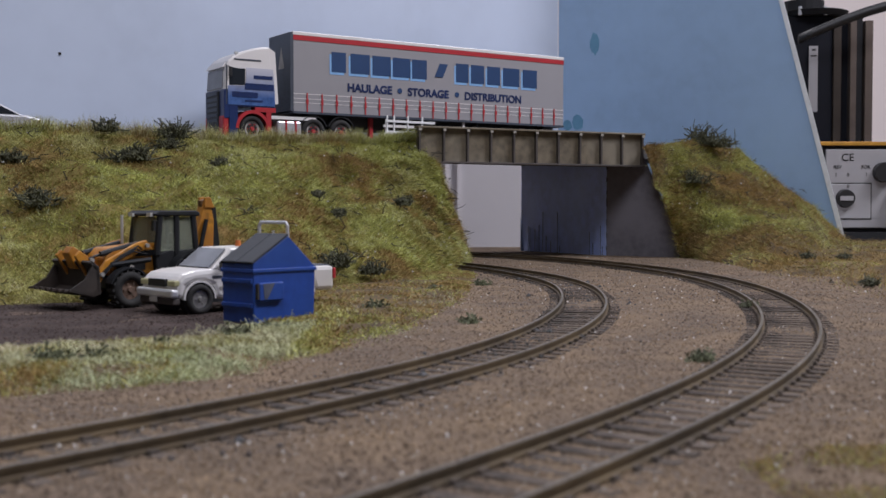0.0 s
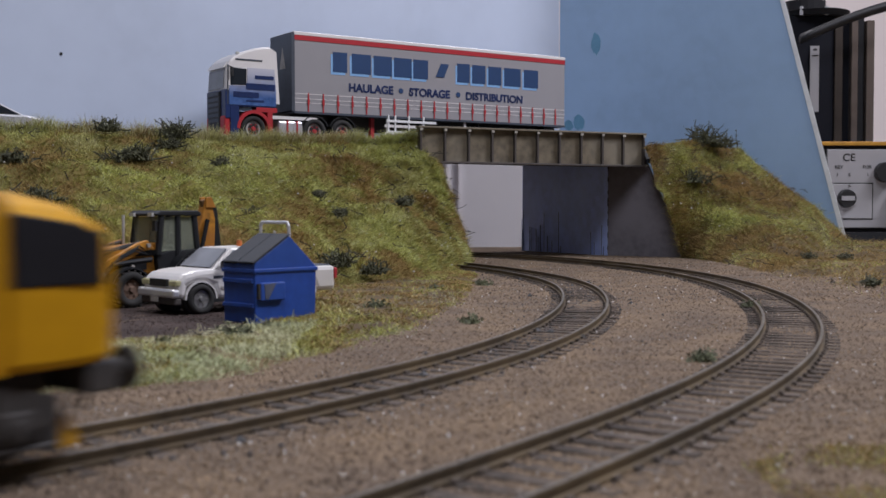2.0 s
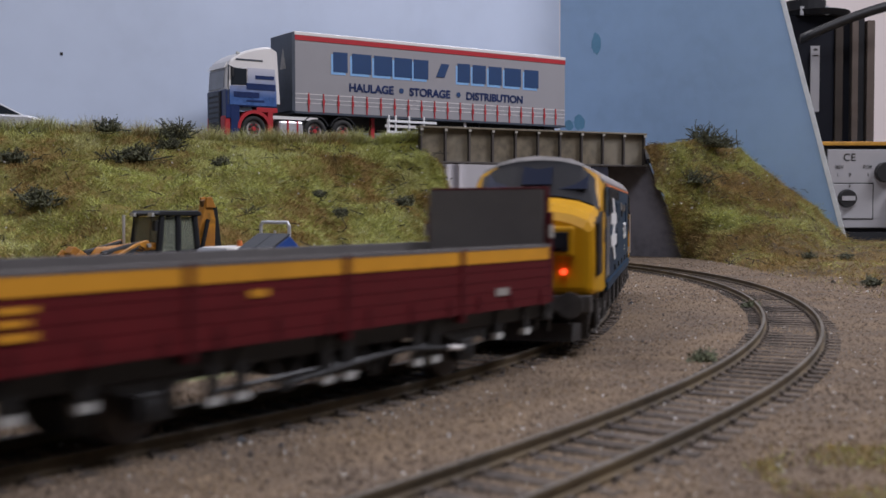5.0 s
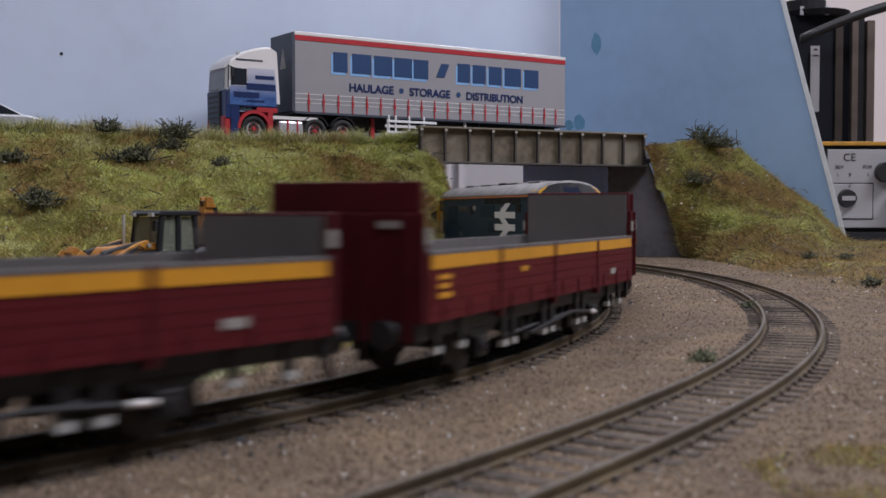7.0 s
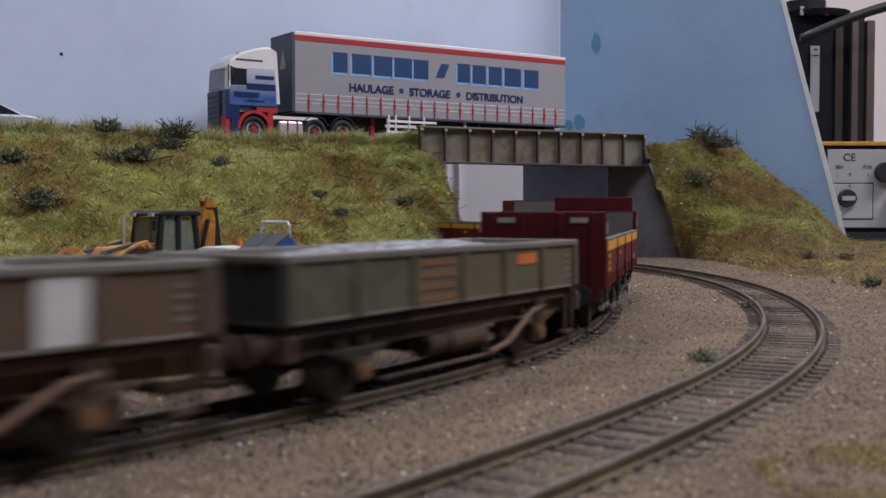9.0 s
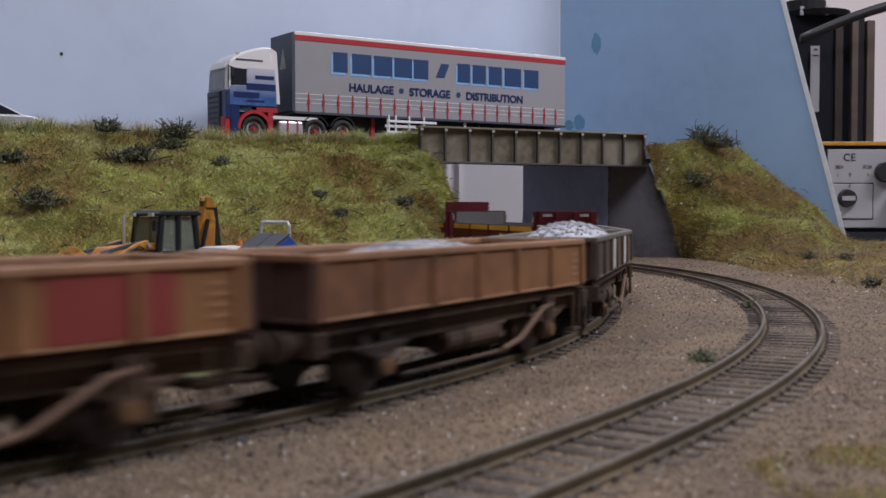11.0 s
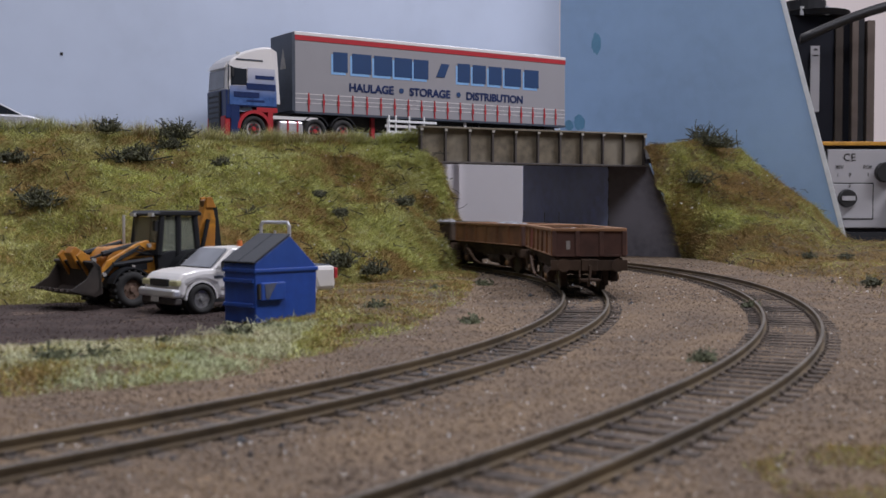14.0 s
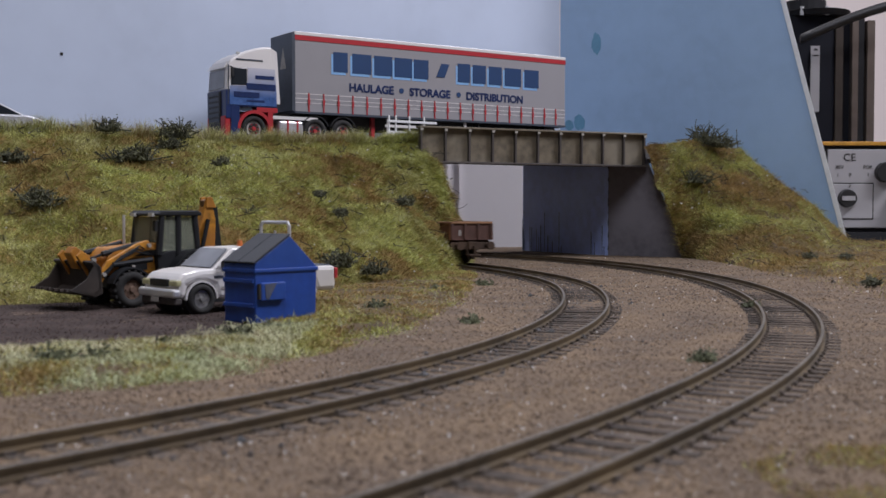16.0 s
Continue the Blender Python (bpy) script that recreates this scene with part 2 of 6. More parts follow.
# road deck, boards and walls behind
def slab(outline, z0, z1):
    s = Shape()
    s.loft([[(x, y, z0) for x, y in outline], [(x, y, z1) for x, y in outline]])
    return s


BU, BV = (0.829, 0.559), (-0.559, 0.829)
def on_board(t, off=0.0):
    return (-156 + BU[0] * t + BV[0] * off, 911 + BU[1] * t + BV[1] * off)


def road_top(x):
    return 83.6


def road_slab(outline):
    return Shape().loft([[(x, y, 76.5) for x, y in outline], [(x, y, road_top(x)) for x, y in outline]])


road = part("road", road_slab([(-622, 478), (-345, 648), (-155, 767), (-20, 842), (158, 916), (225, 965), on_board(330), on_board(2), on_board(-225), on_board(-620)]), ROAD)
tagged(road, "grey model road deck carrying the lorry", "road", kind="structure")
sky_board = part("backdrop_board", slab([on_board(-640), on_board(322), on_board(322, 6), on_board(-640, 6)], 83.7, 620), SKY_BLUE)
tagged(sky_board, "pale blue painted backscene board behind the road", "board", kind="structure")
RB0, RB1 = (112, 1092), (356, 1002)
RD = ((RB1[0] - RB0[0]) / 260.07, (RB1[1] - RB0[1]) / 260.07)
side = Shape()
prof = [(0, -4), (260, -4), (260, 3), (204, 222), (98, 640), (0, 640)]
side.loft([[(RB0[0] + RD[0] * a - RD[1] * 0 + RD[1] * o, RB0[1] + RD[1] * a - RD[0] * o, z) for a, z in prof] for o in (0, -5)])
right_board = part("side_board", side, SKY_BLUE_R)
tagged(right_board, "blue painted backscene board with a slanting cut edge", "board", kind="structure")
edge = Shape()
ep = [(259.0, 3), (263.2, 3), (207.2, 222), (101.2, 640), (97, 640), (203.0, 222)]
edge.loft([[(RB0[0] + RD[0] * a + RD[1] * o, RB0[1] + RD[1] * a - RD[0] * o, z) for a, z in ep] for o in (0.8, -5.4)])
part("board_edge", edge, BOARD_EDGE, right_board, "bare white cut edge")
white = part("wall_back", slab([(-260, 1600), (260, 1600), (260, 1606), (-260, 1606)], -900, 700), WHITE_WALL)
tagged(white, "white cupboard front standing behind the layout", "wall", kind="structure")
for x in (4.0, 21.0):
    part("panel_bead", slab([(x, 1594), (x + 2.5, 1594), (x + 2.5, 1600.5), (x, 1600.5)], -500, 700), WHITE_WALL, white)
base = part("baseboard", slab([(-1500, -1390), (1500, -1390), (1500, 1165), (-1500, 1165)], -30, -5), BOARD_EDGE)
tagged(base, "plywood baseboard under the layout", "board", kind="structure")
for lx in (-1400, 0, 1400):
    for ly in (-1300, 1080):
        part("table_leg", Shape().box(lx - 25, lx + 25, ly - 25, ly + 25, -900, -30), BOARD_EDGE, base)
blue_wall = part("wall_blue", slab([(73, 1042), (135, 928), (140, 931), (79, 1045)], -6, 84), BLUE_WALL)
tagged(blue_wall, "streaky blue painted wall under the bridge", "wall", kind="structure")
wing = Shape()
wing.loft([[(135, 928, -5), (192, 885, -5), (192, 885, -3), (159, 909.8, 84), (135, 928, 84)], [(136, 929.4, -5), (193, 886.4, -5), (193, 886.4, -3), (160, 911.2, 84), (136, 929.4, 84)]])
abut = part("abutment", wing, ABUT)
tagged(abut, "dark grey bridge abutment with a sloping wing edge", "abutment", kind="structure")

# plate girder bridge side
GA, GB = Vector((-17.0, 822.0)), Vector((161.0, 906.0))
GL = (GB - GA).length
gm = Matrix.Translation((GA.x * MM, GA.y * MM, 0)) @ Matrix.Rotation(math.atan2(GB.y - GA.y, GB.x - GA.x), 4, "Z")
girder = thing("bridge_girder", "weathered olive plate girder with upright stiffeners on the bridge", "girder", m=gm)
part("web", Shape().box(0, GL, 2, 4.5, 70.5, 94.5), GIRDER, girder)
part("top_flange", Shape().box(-1, GL + 1, -1.5, 6, 94.5, 96), GIRDER, girder, bevel=0.3)
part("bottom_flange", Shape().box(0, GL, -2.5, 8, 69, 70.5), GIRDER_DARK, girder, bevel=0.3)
for i in range(11):
    x = i * (GL - 1.6) / 10
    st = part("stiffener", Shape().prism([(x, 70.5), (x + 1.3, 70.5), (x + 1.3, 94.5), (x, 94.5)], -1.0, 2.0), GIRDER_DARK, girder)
    part("bolt_plate", Shape().box(x - 0.4, x + 1.9, -1.6, -0.9, 92.6, 94.4), RIVET, st)
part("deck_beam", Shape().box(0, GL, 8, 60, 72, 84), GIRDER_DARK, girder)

# the room round the layout; unseen sides and ceiling kept dark to cut bounce
for nm, sh, mt, lb in (
    ("wall_north", Shape().box(-2600, 2600, 2500, 2560, -900, 2300), ROOM_WALL, "pale pinkish plastered room wall"),
    ("wall_south", Shape().box(-2600, 2600, -1960, -1900, -900, 2300), ROOM_PLAIN, "unseen room wall, made grey to cut bounce light"),
    ("wall_east", Shape().box(2600, 2660, -1960, 2560, -900, 2300), ROOM_PLAIN, "unseen room wall, made grey to cut bounce light"),
    ("wall_west", Shape().box(-2660, -2600, -1960, 2560, -900, 2300), ROOM_PLAIN, "unseen room wall, made grey to cut bounce light"),
    ("ceiling", Shape().box(-2660, 2660, -1960, 2560, 2300, 2340), ROOM_PLAIN, "unseen ceiling, made grey to cut bounce light"),
    ("floor", Shape().box(-2660, 2660, -1960, 2560, -940, -900), ROOM_FLOOR, "dark room floor"),
):
    tagged(part(nm, sh, mt), lb, nm.split("_")[0], kind="structure")

# ---- track ----
def rail_loft(line, off, s0, s1, step, prof):
    rings = []
    for s in range(s0, s1 + 1, step):
        rings.append([(*beside(line, s, off + o), z) for o, z in prof])
    return Shape().loft(rings)


def build_track(line, s0, s1, seen0, seen1, label):
    tr = thing("railway_track", label, "track", "model railway tracks")
    for off in (8.6, -8.6):
        r = part("rail", rail_loft(line, off, s0, s1, 6, [(-0.9, -2.3), (0.9, -2.3), (0.9, -1.9), (0.3, -1.6), (0.35, -0.9), (0.5, -0.75), (0.5, -0.06), (-0.5, -0.06), (-0.5, -0.75), (-0.35, -0.9), (-0.3, -1.6), (-0.9, -1.9)]), RAIL, tr)
        part("rail_head", rail_loft(line, off, s0, s1, 6, [(-0.42, -0.058), (0.42, -0.058), (0.38, 0.0), (-0.38, 0.0)]), RAIL_TOP, r, "worn shiny running surface")
    sl = mesh_of("sleeper", Shape().box(-1.65, 1.65, -13.6, 13.6, -3.6, -2.25), SLEEPER)
    ch = Shape()
    for off in (8.6, -8.6):
        ch.box(-1.0, 1.0, off - 1.7, off + 1.7, -2.25, -1.7)
    rest = Shape()
    s = s0
    rnd = random.Random(5)
    while s < s1:
        x, y, a = line[int(s)]
        m = Matrix.Translation((x, y, rnd.uniform(-0.15, 0.05))) @ Matrix.Rotation(a + rnd.uniform(-0.02, 0.02), 4, "Z")
        if seen0 <= s <= seen1:
            ob = new("sleeper", sl)
            ob.parent = tr
            ob.matrix_basis = Matrix.Translation(m.translation * MM) @ m.to_3x3().to_4x4()
        else:
            rest.box(-1.65, 1.65, -13.6, 13.6, -3.6, -2.25, m)
        for off in (8.6, -8.6):
            rest.box(-1.0, 1.0, off - 1.7, off + 1.7, -2.3, -1.75, m)
        s += 7.0
    tagged(part("sleeper_bed", rest, SLEEPER, tr), kind="stuff")
    return tr


build_track(LEFT_LINE, -1500, 2290, -60, 900, "dark weathered model track curving under the bridge")
build_track(RIGHT_LINE, -400, 1680, 20, 960, "rusty-sided model track on the outer curve")
check = part("check_rail", rail_loft(LEFT_LINE, 3.6, -60, 60, 6, [(-0.5, -2.2), (0.5, -2.2), (0.5, -0.2), (-0.5, -0.2)]), RAIL)
tagged(check, "short check rail between the running rails", "rail")
# ---- shared pieces for the small vehicles ----
def text_part(name, words, size, material, parent, m, depth=0.15, align="LEFT", stretch=1.0, bold=0.0, shear=0.0):
    """Raised lettering, turned into a mesh."""
    cu = bpy.data.curves.new(name, "FONT")
    cu.body, cu.size, cu.extrude, cu.align_x, cu.offset, cu.shear = words, size * MM, depth * MM, align, bold * MM, shear
    tmp = new(name, cu)
    me = bpy.data.meshes.new_from_object(tmp.evaluated_get(bpy.context.evaluated_depsgraph_get()))
    bpy.data.objects.remove(tmp)
    me.materials.clear()
    me.materials.append(material)
    if stretch != 1.0:
        me.transform(Matrix.Diagonal((stretch, 1, 1, 1)))
    ob = new(name, me)
    ob.parent, ob.matrix_basis = parent, m
    return ob


def upright(x, y, z):
    return mpose(x, y, z, 90, 0, 0)


TYRE = mat("black_rubber_tyre", (0.02, 0.019, 0.018), 0.85, scale=500, vary=0.3)
WHEEL_STEEL = mat("dark_wheel_steel", (0.06, 0.05, 0.045), 0.5, 0.5)


def road_wheel(parent, x, y, z, r, w, hub, facing, rim_frac=0.6, centre=None):
    """A tyre with a dished rim and a hub; facing is +1 or -1 along y."""
    t = Shape()
    prof = [(r * rim_frac, -w / 2), (r * 0.93, -w / 2), (r, -w * 0.3), (r, w * 0.3), (r * 0.93, w / 2), (r * rim_frac, w / 2)]
    n = 28
    t.loft([[(q * math.cos(a), d, q * math.sin(a)) for q, d in prof] for a in [k * math.tau / n for k in range(n + 1)]], closed=True, caps=False)
    tyre = part("wheel", t, TYRE, parent, smooth=True, at=mpose(x, y, z))
    rim = Shape().cyl((0, facing * w * 0.18, 0), (0, facing, 0), r * rim_frac * 1.02, w * 0.3, 24, r * rim_frac * 0.97)
    ring = part("rim", rim, hub, tyre)
    h = Shape().cyl((0, facing * w * 0.42, 0), (0, facing, 0), r * 0.2, w * 0.22, 12, r * 0.15)
    for k in range(6):
        a = k * math.tau / 6
        h.cyl((r * 0.36 * math.cos(a), facing * w * 0.36, r * 0.36 * math.sin(a)), (0, facing, 0), r * 0.055, w * 0.1, 6)
    if centre:
        part("rim_well", Shape().cyl((0, facing * w * 0.31, 0), (0, facing, 0), r * rim_frac * 0.72, w * 0.1, 20), TYRE, ring)
    part("hub", h, centre or hub, ring)
    return tyre


def section(x, w, bottom, shoulder, top):
    d = top - shoulder
    half = [(w * 0.985, bottom), (w, bottom + (shoulder - bottom) * 0.5), (w * 0.99, shoulder), (w * 0.9, shoulder + d * 0.42), (w * 0.66, shoulder + d * 0.76), (w * 0.35, shoulder + d * 0.95)]
    return [(x, a, b) for a, b in half] + [(x, 0, top)] + [(x, -a, b) for a, b in reversed(half)]


# ---- locomotive ----
LOCO_BLUE = mat("rail_blue_paint", (0.008, 0.032, 0.066), 0.5, spec=0.2, scale=150, vary=0.2, tint=(0.012, 0.038, 0.072), bump=0.05)
LOCO_YELLOW = mat("warning_yellow_paint", (0.56, 0.29, 0.002), 0.5, spec=0.2, scale=150, vary=0.2, bump=0.03, tint=(0.43, 0.205, 0.006))
LOCO_ROOF = mat("dusty_grey_roof", (0.27, 0.255, 0.25), 0.7, scale=120, vary=0.35, tint=(0.2, 0.18, 0.17), bump=0.1)
LOCO_GLASS = mat("glossy_windscreen", (0.014, 0.018, 0.034), 0.3, spec=0.05, scale=50, vary=0.05, bump=0)
LOCO_BLACK = mat("black_window_surround", (0.014, 0.014, 0.017), 0.55, spec=0.12, scale=150, vary=0.2, bump=0.03)
FRAME_BLACK = mat("grimy_black_underframe", (0.034, 0.031, 0.03), 0.65, scale=300, vary=0.45, tint=(0.07, 0.06, 0.052), bump=0.3)
ORANGE_LINE = mat("orange_line", (0.6, 0.16, 0.04), 0.5)
PANEL_BLUE = mat("darker_blue_grille", (0.006, 0.024, 0.05), 0.6, spec=0.2, scale=200)
RED_GLOW = mat("red_tail_lamp", (1.0, 0.07, 0.02), 0.3, emit=2.2, vary=0, bump=0)
LENS = mat("lamp_lens", (0.5, 0.5, 0.48), 0.15, vary=0.05, bump=0)
STICKER = mat("pale_sticker", (0.31, 0.29, 0.265), 0.6)


def build_bogie(parent, x0, axles, r, long, black):
    """A six- or four-wheeled frame with axle boxes, springs and wheels on its own origin at x0."""
    bg = part("bogie", Shape().box(x0 - long / 2, x0 + long / 2, -9, 9, 6, 9).box(x0 - 5, x0 + 5, -12, 12, 8, 11), black, parent)
    for sd in (-1, 1):
        f = Shape()
        f.prism([(x0 - long / 2, 6.0), (x0 - long / 2 + 3, 5.0), (x0 + long / 2 - 3, 5.0), (x0 + long / 2, 6.0), (x0 + long / 2, 9.6), (x0 + long / 2 - 6, 11.4), (x0 - long / 2 + 6, 11.4), (x0 - long / 2, 9.6)], sd * 13.6, sd * 15)
        fr = part("side_frame", f, black, bg, bevel=0.25)
        for a in axles:
            part("axle_box", Shape().box(x0 + a - 2.2, x0 + a + 2.2, min(sd * 15, sd * 16.6), max(sd * 15, sd * 16.6), 4.0, 8.2).cyl((x0 + a, sd * 16.9, 6.1), (0, 1, 0), 1.3, 0.8, 10), black, bg, bevel=0.3)
        for a, b in zip(axles, axles[1:]):
            c = x0 + (a + b) / 2
            sp = Shape()
            for k in range(4):
                sp.box(c - 5 + k, c + 5 - k, min(sd * 15, sd * 16.2), max(sd * 15, sd * 16.2), 6.9 - k * 0.75, 7.5 - k * 0.75)
            sp.cyl((c - 5.6, sd * 15.6, 8.6), (0, 0, 1), 0.9, 3.2, 8).cyl((c + 5.6, sd * 15.6, 8.6), (0, 0, 1), 0.9, 3.2, 8)
            part("spring", sp, black, bg)
        part("brake_pipe", Shape().tube([(x0 - long / 2, sd * 15.8, 3.2), (x0 + long / 2, sd * 15.8, 3.2)], 0.35), black, bg)
        for a in axles:
            for g in (-6.4, 6.4):
                part("brake_block", Shape().box(x0 + a + g - 1.3, x0 + a + g + 1.3, min(sd * 9, sd * 14.6), max(sd * 9, sd * 14.6), 2.0, 9.5), black, bg)
            part("damper", Shape().tube([(x0 + a - 3.6, sd * 16.4, 5.4), (x0 + a - 3.0, sd * 16.2, 11.6)], 0.7), black, bg)
    for a in axles:
        w = Shape()
        for sd in (-1, 1):
            w.cyl((x0 + a, sd * 8.7, r), (0, 1, 0), r, 2.2, 24).cyl((x0 + a, sd * 7.3, r), (0, 1, 0), r + 0.6, 0.6, 24)
        w.cyl((x0 + a, 0, r), (0, 1, 0), 1.0, 18, 8)
        part("wheelset", w, WHEEL_STEEL, bg)
    return bg


def buffer_pair(parent, x, e, z, mt, spread=11.2, r=3.2):
    for sd in (-1, 1):
        part("buffer", Shape().cyl((x + e * 1.6, sd * spread, z), (1, 0, 0), 1.7, 3.4, 12).cyl((x + e * 3.7, sd * spread, z), (1, 0, 0), 0.9, 2.2, 10).cyl((x + e * 5.0, sd * spread, z), (1, 0, 0), r, 0.8, 18), mt, parent)


def build_loco():
    lo = thing("locomotive", "blue diesel locomotive with yellow ends and a grey roof on rails", "locomotive")
    body = part("body", Shape().loft([section(x, 17.6, 13.5, 41.8, 45) for x in (-80, -40, 0, 40, 80)]), LOCO_BLUE, lo)
    ro = Shape()
    ro.loft([[(x, 17.3, 42.0), (x, 16.6, 43.7), (x, 14.6, 45.8), (x, 11, 47.8), (x, 6, 49.1), (x, 0, 49.6), (x, -6, 49.1), (x, -11, 47.8), (x, -14.6, 45.8), (x, -16.6, 43.7), (x, -17.3, 42.0)] for x in (-91, -80, -40, 0, 40, 80, 91)])
    roof = part("roof", ro, LOCO_ROOF, lo, smooth=True)
    for x in (-58, -22, 26, 58):
        part("roof_panel", Shape().box(x - 9, x + 9, -7, 7, 48.9, 49.9), LOCO_ROOF, roof, bevel=0.4)
    part("roof_fan_grille", Shape().cyl((-5, 0, 49.5), (0, 0, 1), 8, 1.0, 28), FRAME_BLACK, roof)
    part("exhaust_port", Shape().box(8, 14, -3, 3, 49.3, 50.2), FRAME_BLACK, roof, bevel=0.3)
    for sd in (-1, 1):
        y = sd * 17.75
        lo_y, hi_y = min(y, y - sd * 0.6), max(y, y - sd * 0.6)
        part("cantrail_line", Shape().box(-80, 80, lo_y + 0.1, hi_y + 0.1, 41.6, 42.2), ORANGE_LINE, body)
        part("solebar", Shape().box(-80, 80, lo_y - 0.3, hi_y + 0.3, 12.4, 14.6), LOCO_BLUE, body)
        # body side grilles, doors and windows
        for x0, x1, z0, z1, mt, nm in ((-24, 1, 31, 37.4, PANEL_BLUE, "grille"), (-24, -14, 22.6, 29, PANEL_BLUE, "grille"), (50.5, 69, 26, 37.6, PANEL_BLUE, "grille"),
                                       (-68.5, -60.8, 33.6, 38, LOCO_BLACK, "window"), (15, 21, 32.5, 37, LOCO_BLACK, "window"), (26, 45.5, 34.2, 36.7, GIRDER_DARK, "nameplate"),
                                       (11.5, 15, 34.6, 37.4, STICKER, "notice"), (-40, -36, 33.8, 36.4, STICKER, "notice"), (79, 83, 16, 19.5, STICKER, "notice"), (-83, -79, 16, 19.5, STICKER, "notice"), (40.0, 42.2, 20.9, 21.5, STICKER, "notice"), (40.0, 42.2, 19.5, 20.1, STICKER, "notice")):
            gr = part(nm, Shape().box(x0, x1, lo_y - 0.12, hi_y + 0.12, z0, z1), mt, body, bevel=0.15)
            if nm == "grille":
                for k in range(int((z1 - z0) / 1.1)):
                    part("slat", Shape().box(x0 + 0.6, x1 - 0.6, min(y, y + sd * 0.18), max(y, y + sd * 0.18), z0 + 0.5 + k * 1.1, z0 + 1.2 + k * 1.1), PANEL_BLUE, gr)
        for x0, x1 in ((-67, -54), (-52.3, -38), (-35.5, -25.5), (-22.8, -13.5), (-11.4, -6.6)):
            part("roof_window", Shape().box(x0, x1, lo_y - 0.05, hi_y + 0.05, 38.2, 41.1), LOCO_BLACK, body, bevel=0.15)
        for x in (-4, 20, 46, 70, -30, -70):
            part("hatch", Shape().box(x - 1.3, x + 1.3, lo_y - 0.1, hi_y + 0.1, 15.6, 17.4), FRAME_BLACK, body)
        # double-arrow sign as plain white shapes
        q = [(-53.5, 38.5), (-44.5, 38.5), (-35, 33.9), (-26, 33.9), (-26, 30.5), (-34, 30.5), (-40.3, 27.3), (-26, 27.3), (-26, 23.8), (-40.5, 23.8),
             (-32, 19.4), (-41.2, 19.4), (-50, 23.8), (-60, 23.8), (-60, 27.3), (-49.8, 27.3), (-43, 30.5), (-60, 30.5), (-60, 33.9), (-44, 33.9)]
        lg = Shape().loft([[(x, y + sd * 0.02, z) for x, z in q], [(x, y + sd * 0.2, z) for x, z in q]])
        part("white_emblem", lg, WHITE, body, "plain white interlocked arrow shape")
    text_part("running_number", "37 025", 8.2, WHITE, body, upright(28.8, -17.85, 24.3), bold=0.12, stretch=0.87)
    for e in (-1, 1):
        cab = Shape()
        rings = [section(e * 80.02, 17.65, 13.2, 41.9, 48.4), section(e * 91, 17.5, 13.2, 41.9, 48.3), section(e * 98.6, 17.2, 13.2, 35.6, 39.2)]
        cb = part("cab", cab.loft(rings), LOCO_YELLOW, lo, "yellow cab end")
        ns = Shape().loft([section(e * 98.5, 17.5, 13.2, 33.9, 38.4), section(e * 106, 17.45, 13.2, 33.2, 37.7), section(e * 112, 17.2, 13.3, 32.0, 36.5), section(e * 115.6, 16.6, 13.6, 30.4, 34.8), section(e * 117.2, 15.4, 14.2, 28.4, 32.8)])
        nose = part("nose", ns, LOCO_YELLOW, cb, smooth=False, bevel=1.6)
        wsr = Shape()
        top = section(e * 90.6, 17.0, 30, 42.3, 48.9)[2:-2]
        low = section(e * 100.2, 16.9, 30, 34.4, 38.8)[2:-2]
        back = section(e * 89.0, 16.6, 30, 41.8, 48.3)[2:-2]
        wsr.loft([back, top, low, [(p[0] - e * 3, p[1] * 0.95, p[2] - 1.5) for p in low]], closed=False)
        part("windscreen_surround", wsr, LOCO_BLACK, cb, "black windscreen surround")
        for sd in (-1, 0, 1):
            a = Vector((e * 91.4, sd * 9.6, 46.7 if sd == 0 else 44.3))
            b = Vector((e * 97.9, sd * 9.6, 41.2 if sd == 0 else 40.0))
            w = 4.0
            off = Vector((e * 0.55, 0, 0.45))
            g = Shape()
            q = [a + Vector((0, -w, 0)), a + Vector((0, w, 0)), b + Vector((0, w, 0)), b + Vector((0, -w, 0))]
            g.loft([[p + off * 0.4 for p in q], [p + off for p in q]])
            part("windscreen", g, LOCO_GLASS, cb)
        for sd in (-1, 1):
            y = sd * 17.5
            fr = part("side_window", Shape().box(*sorted((e * 84, e * 91)), min(y, y + sd * 0.3), max(y, y + sd * 0.3), 34.2, 40.9), LOCO_BLACK, cb, bevel=0.3)
            part("pane", Shape().box(*sorted((e * 84.7, e * 90.3)), min(y, y + sd * 0.45), max(y, y + sd * 0.45), 34.9, 40.3), GLASS, fr)
            z0 = 24.6 if e > 0 else 18.4
            part("nose_side_panel", Shape().prism([(e * 99.4, z0), (e * 114, z0), (e * 114, 31.6), (e * 110, 33.0), (e * 99.4, 34.6)], min(sd * 16.0, sd * 17.72), max(sd * 16.0, sd * 17.72)), LOCO_BLACK, cb, "dark panel", bevel=0.3)
            part("headcode_housing", Shape().box(*sorted((e * 116.4, e * 119.4)), min(sd * 4.6, sd * 11.8), max(sd * 4.6, sd * 11.8), 23.2, 30.8), LOCO_YELLOW, nose, bevel=0.7)
            # marker lamp boxes, red tail lamps
            hb = part("headcode_box", Shape().box(*sorted((e * 119.3, e * 119.8)), sd * 8.2 - 2.3, sd * 8.2 + 2.3, 24.6, 29.4), LOCO_BLACK, nose, bevel=0.25)
            part("marker_lens", Shape().cyl((e * 119.9, sd * 8.2, 27.0), (e, 0, 0), 1.5, 0.5, 14), GLASS, hb)
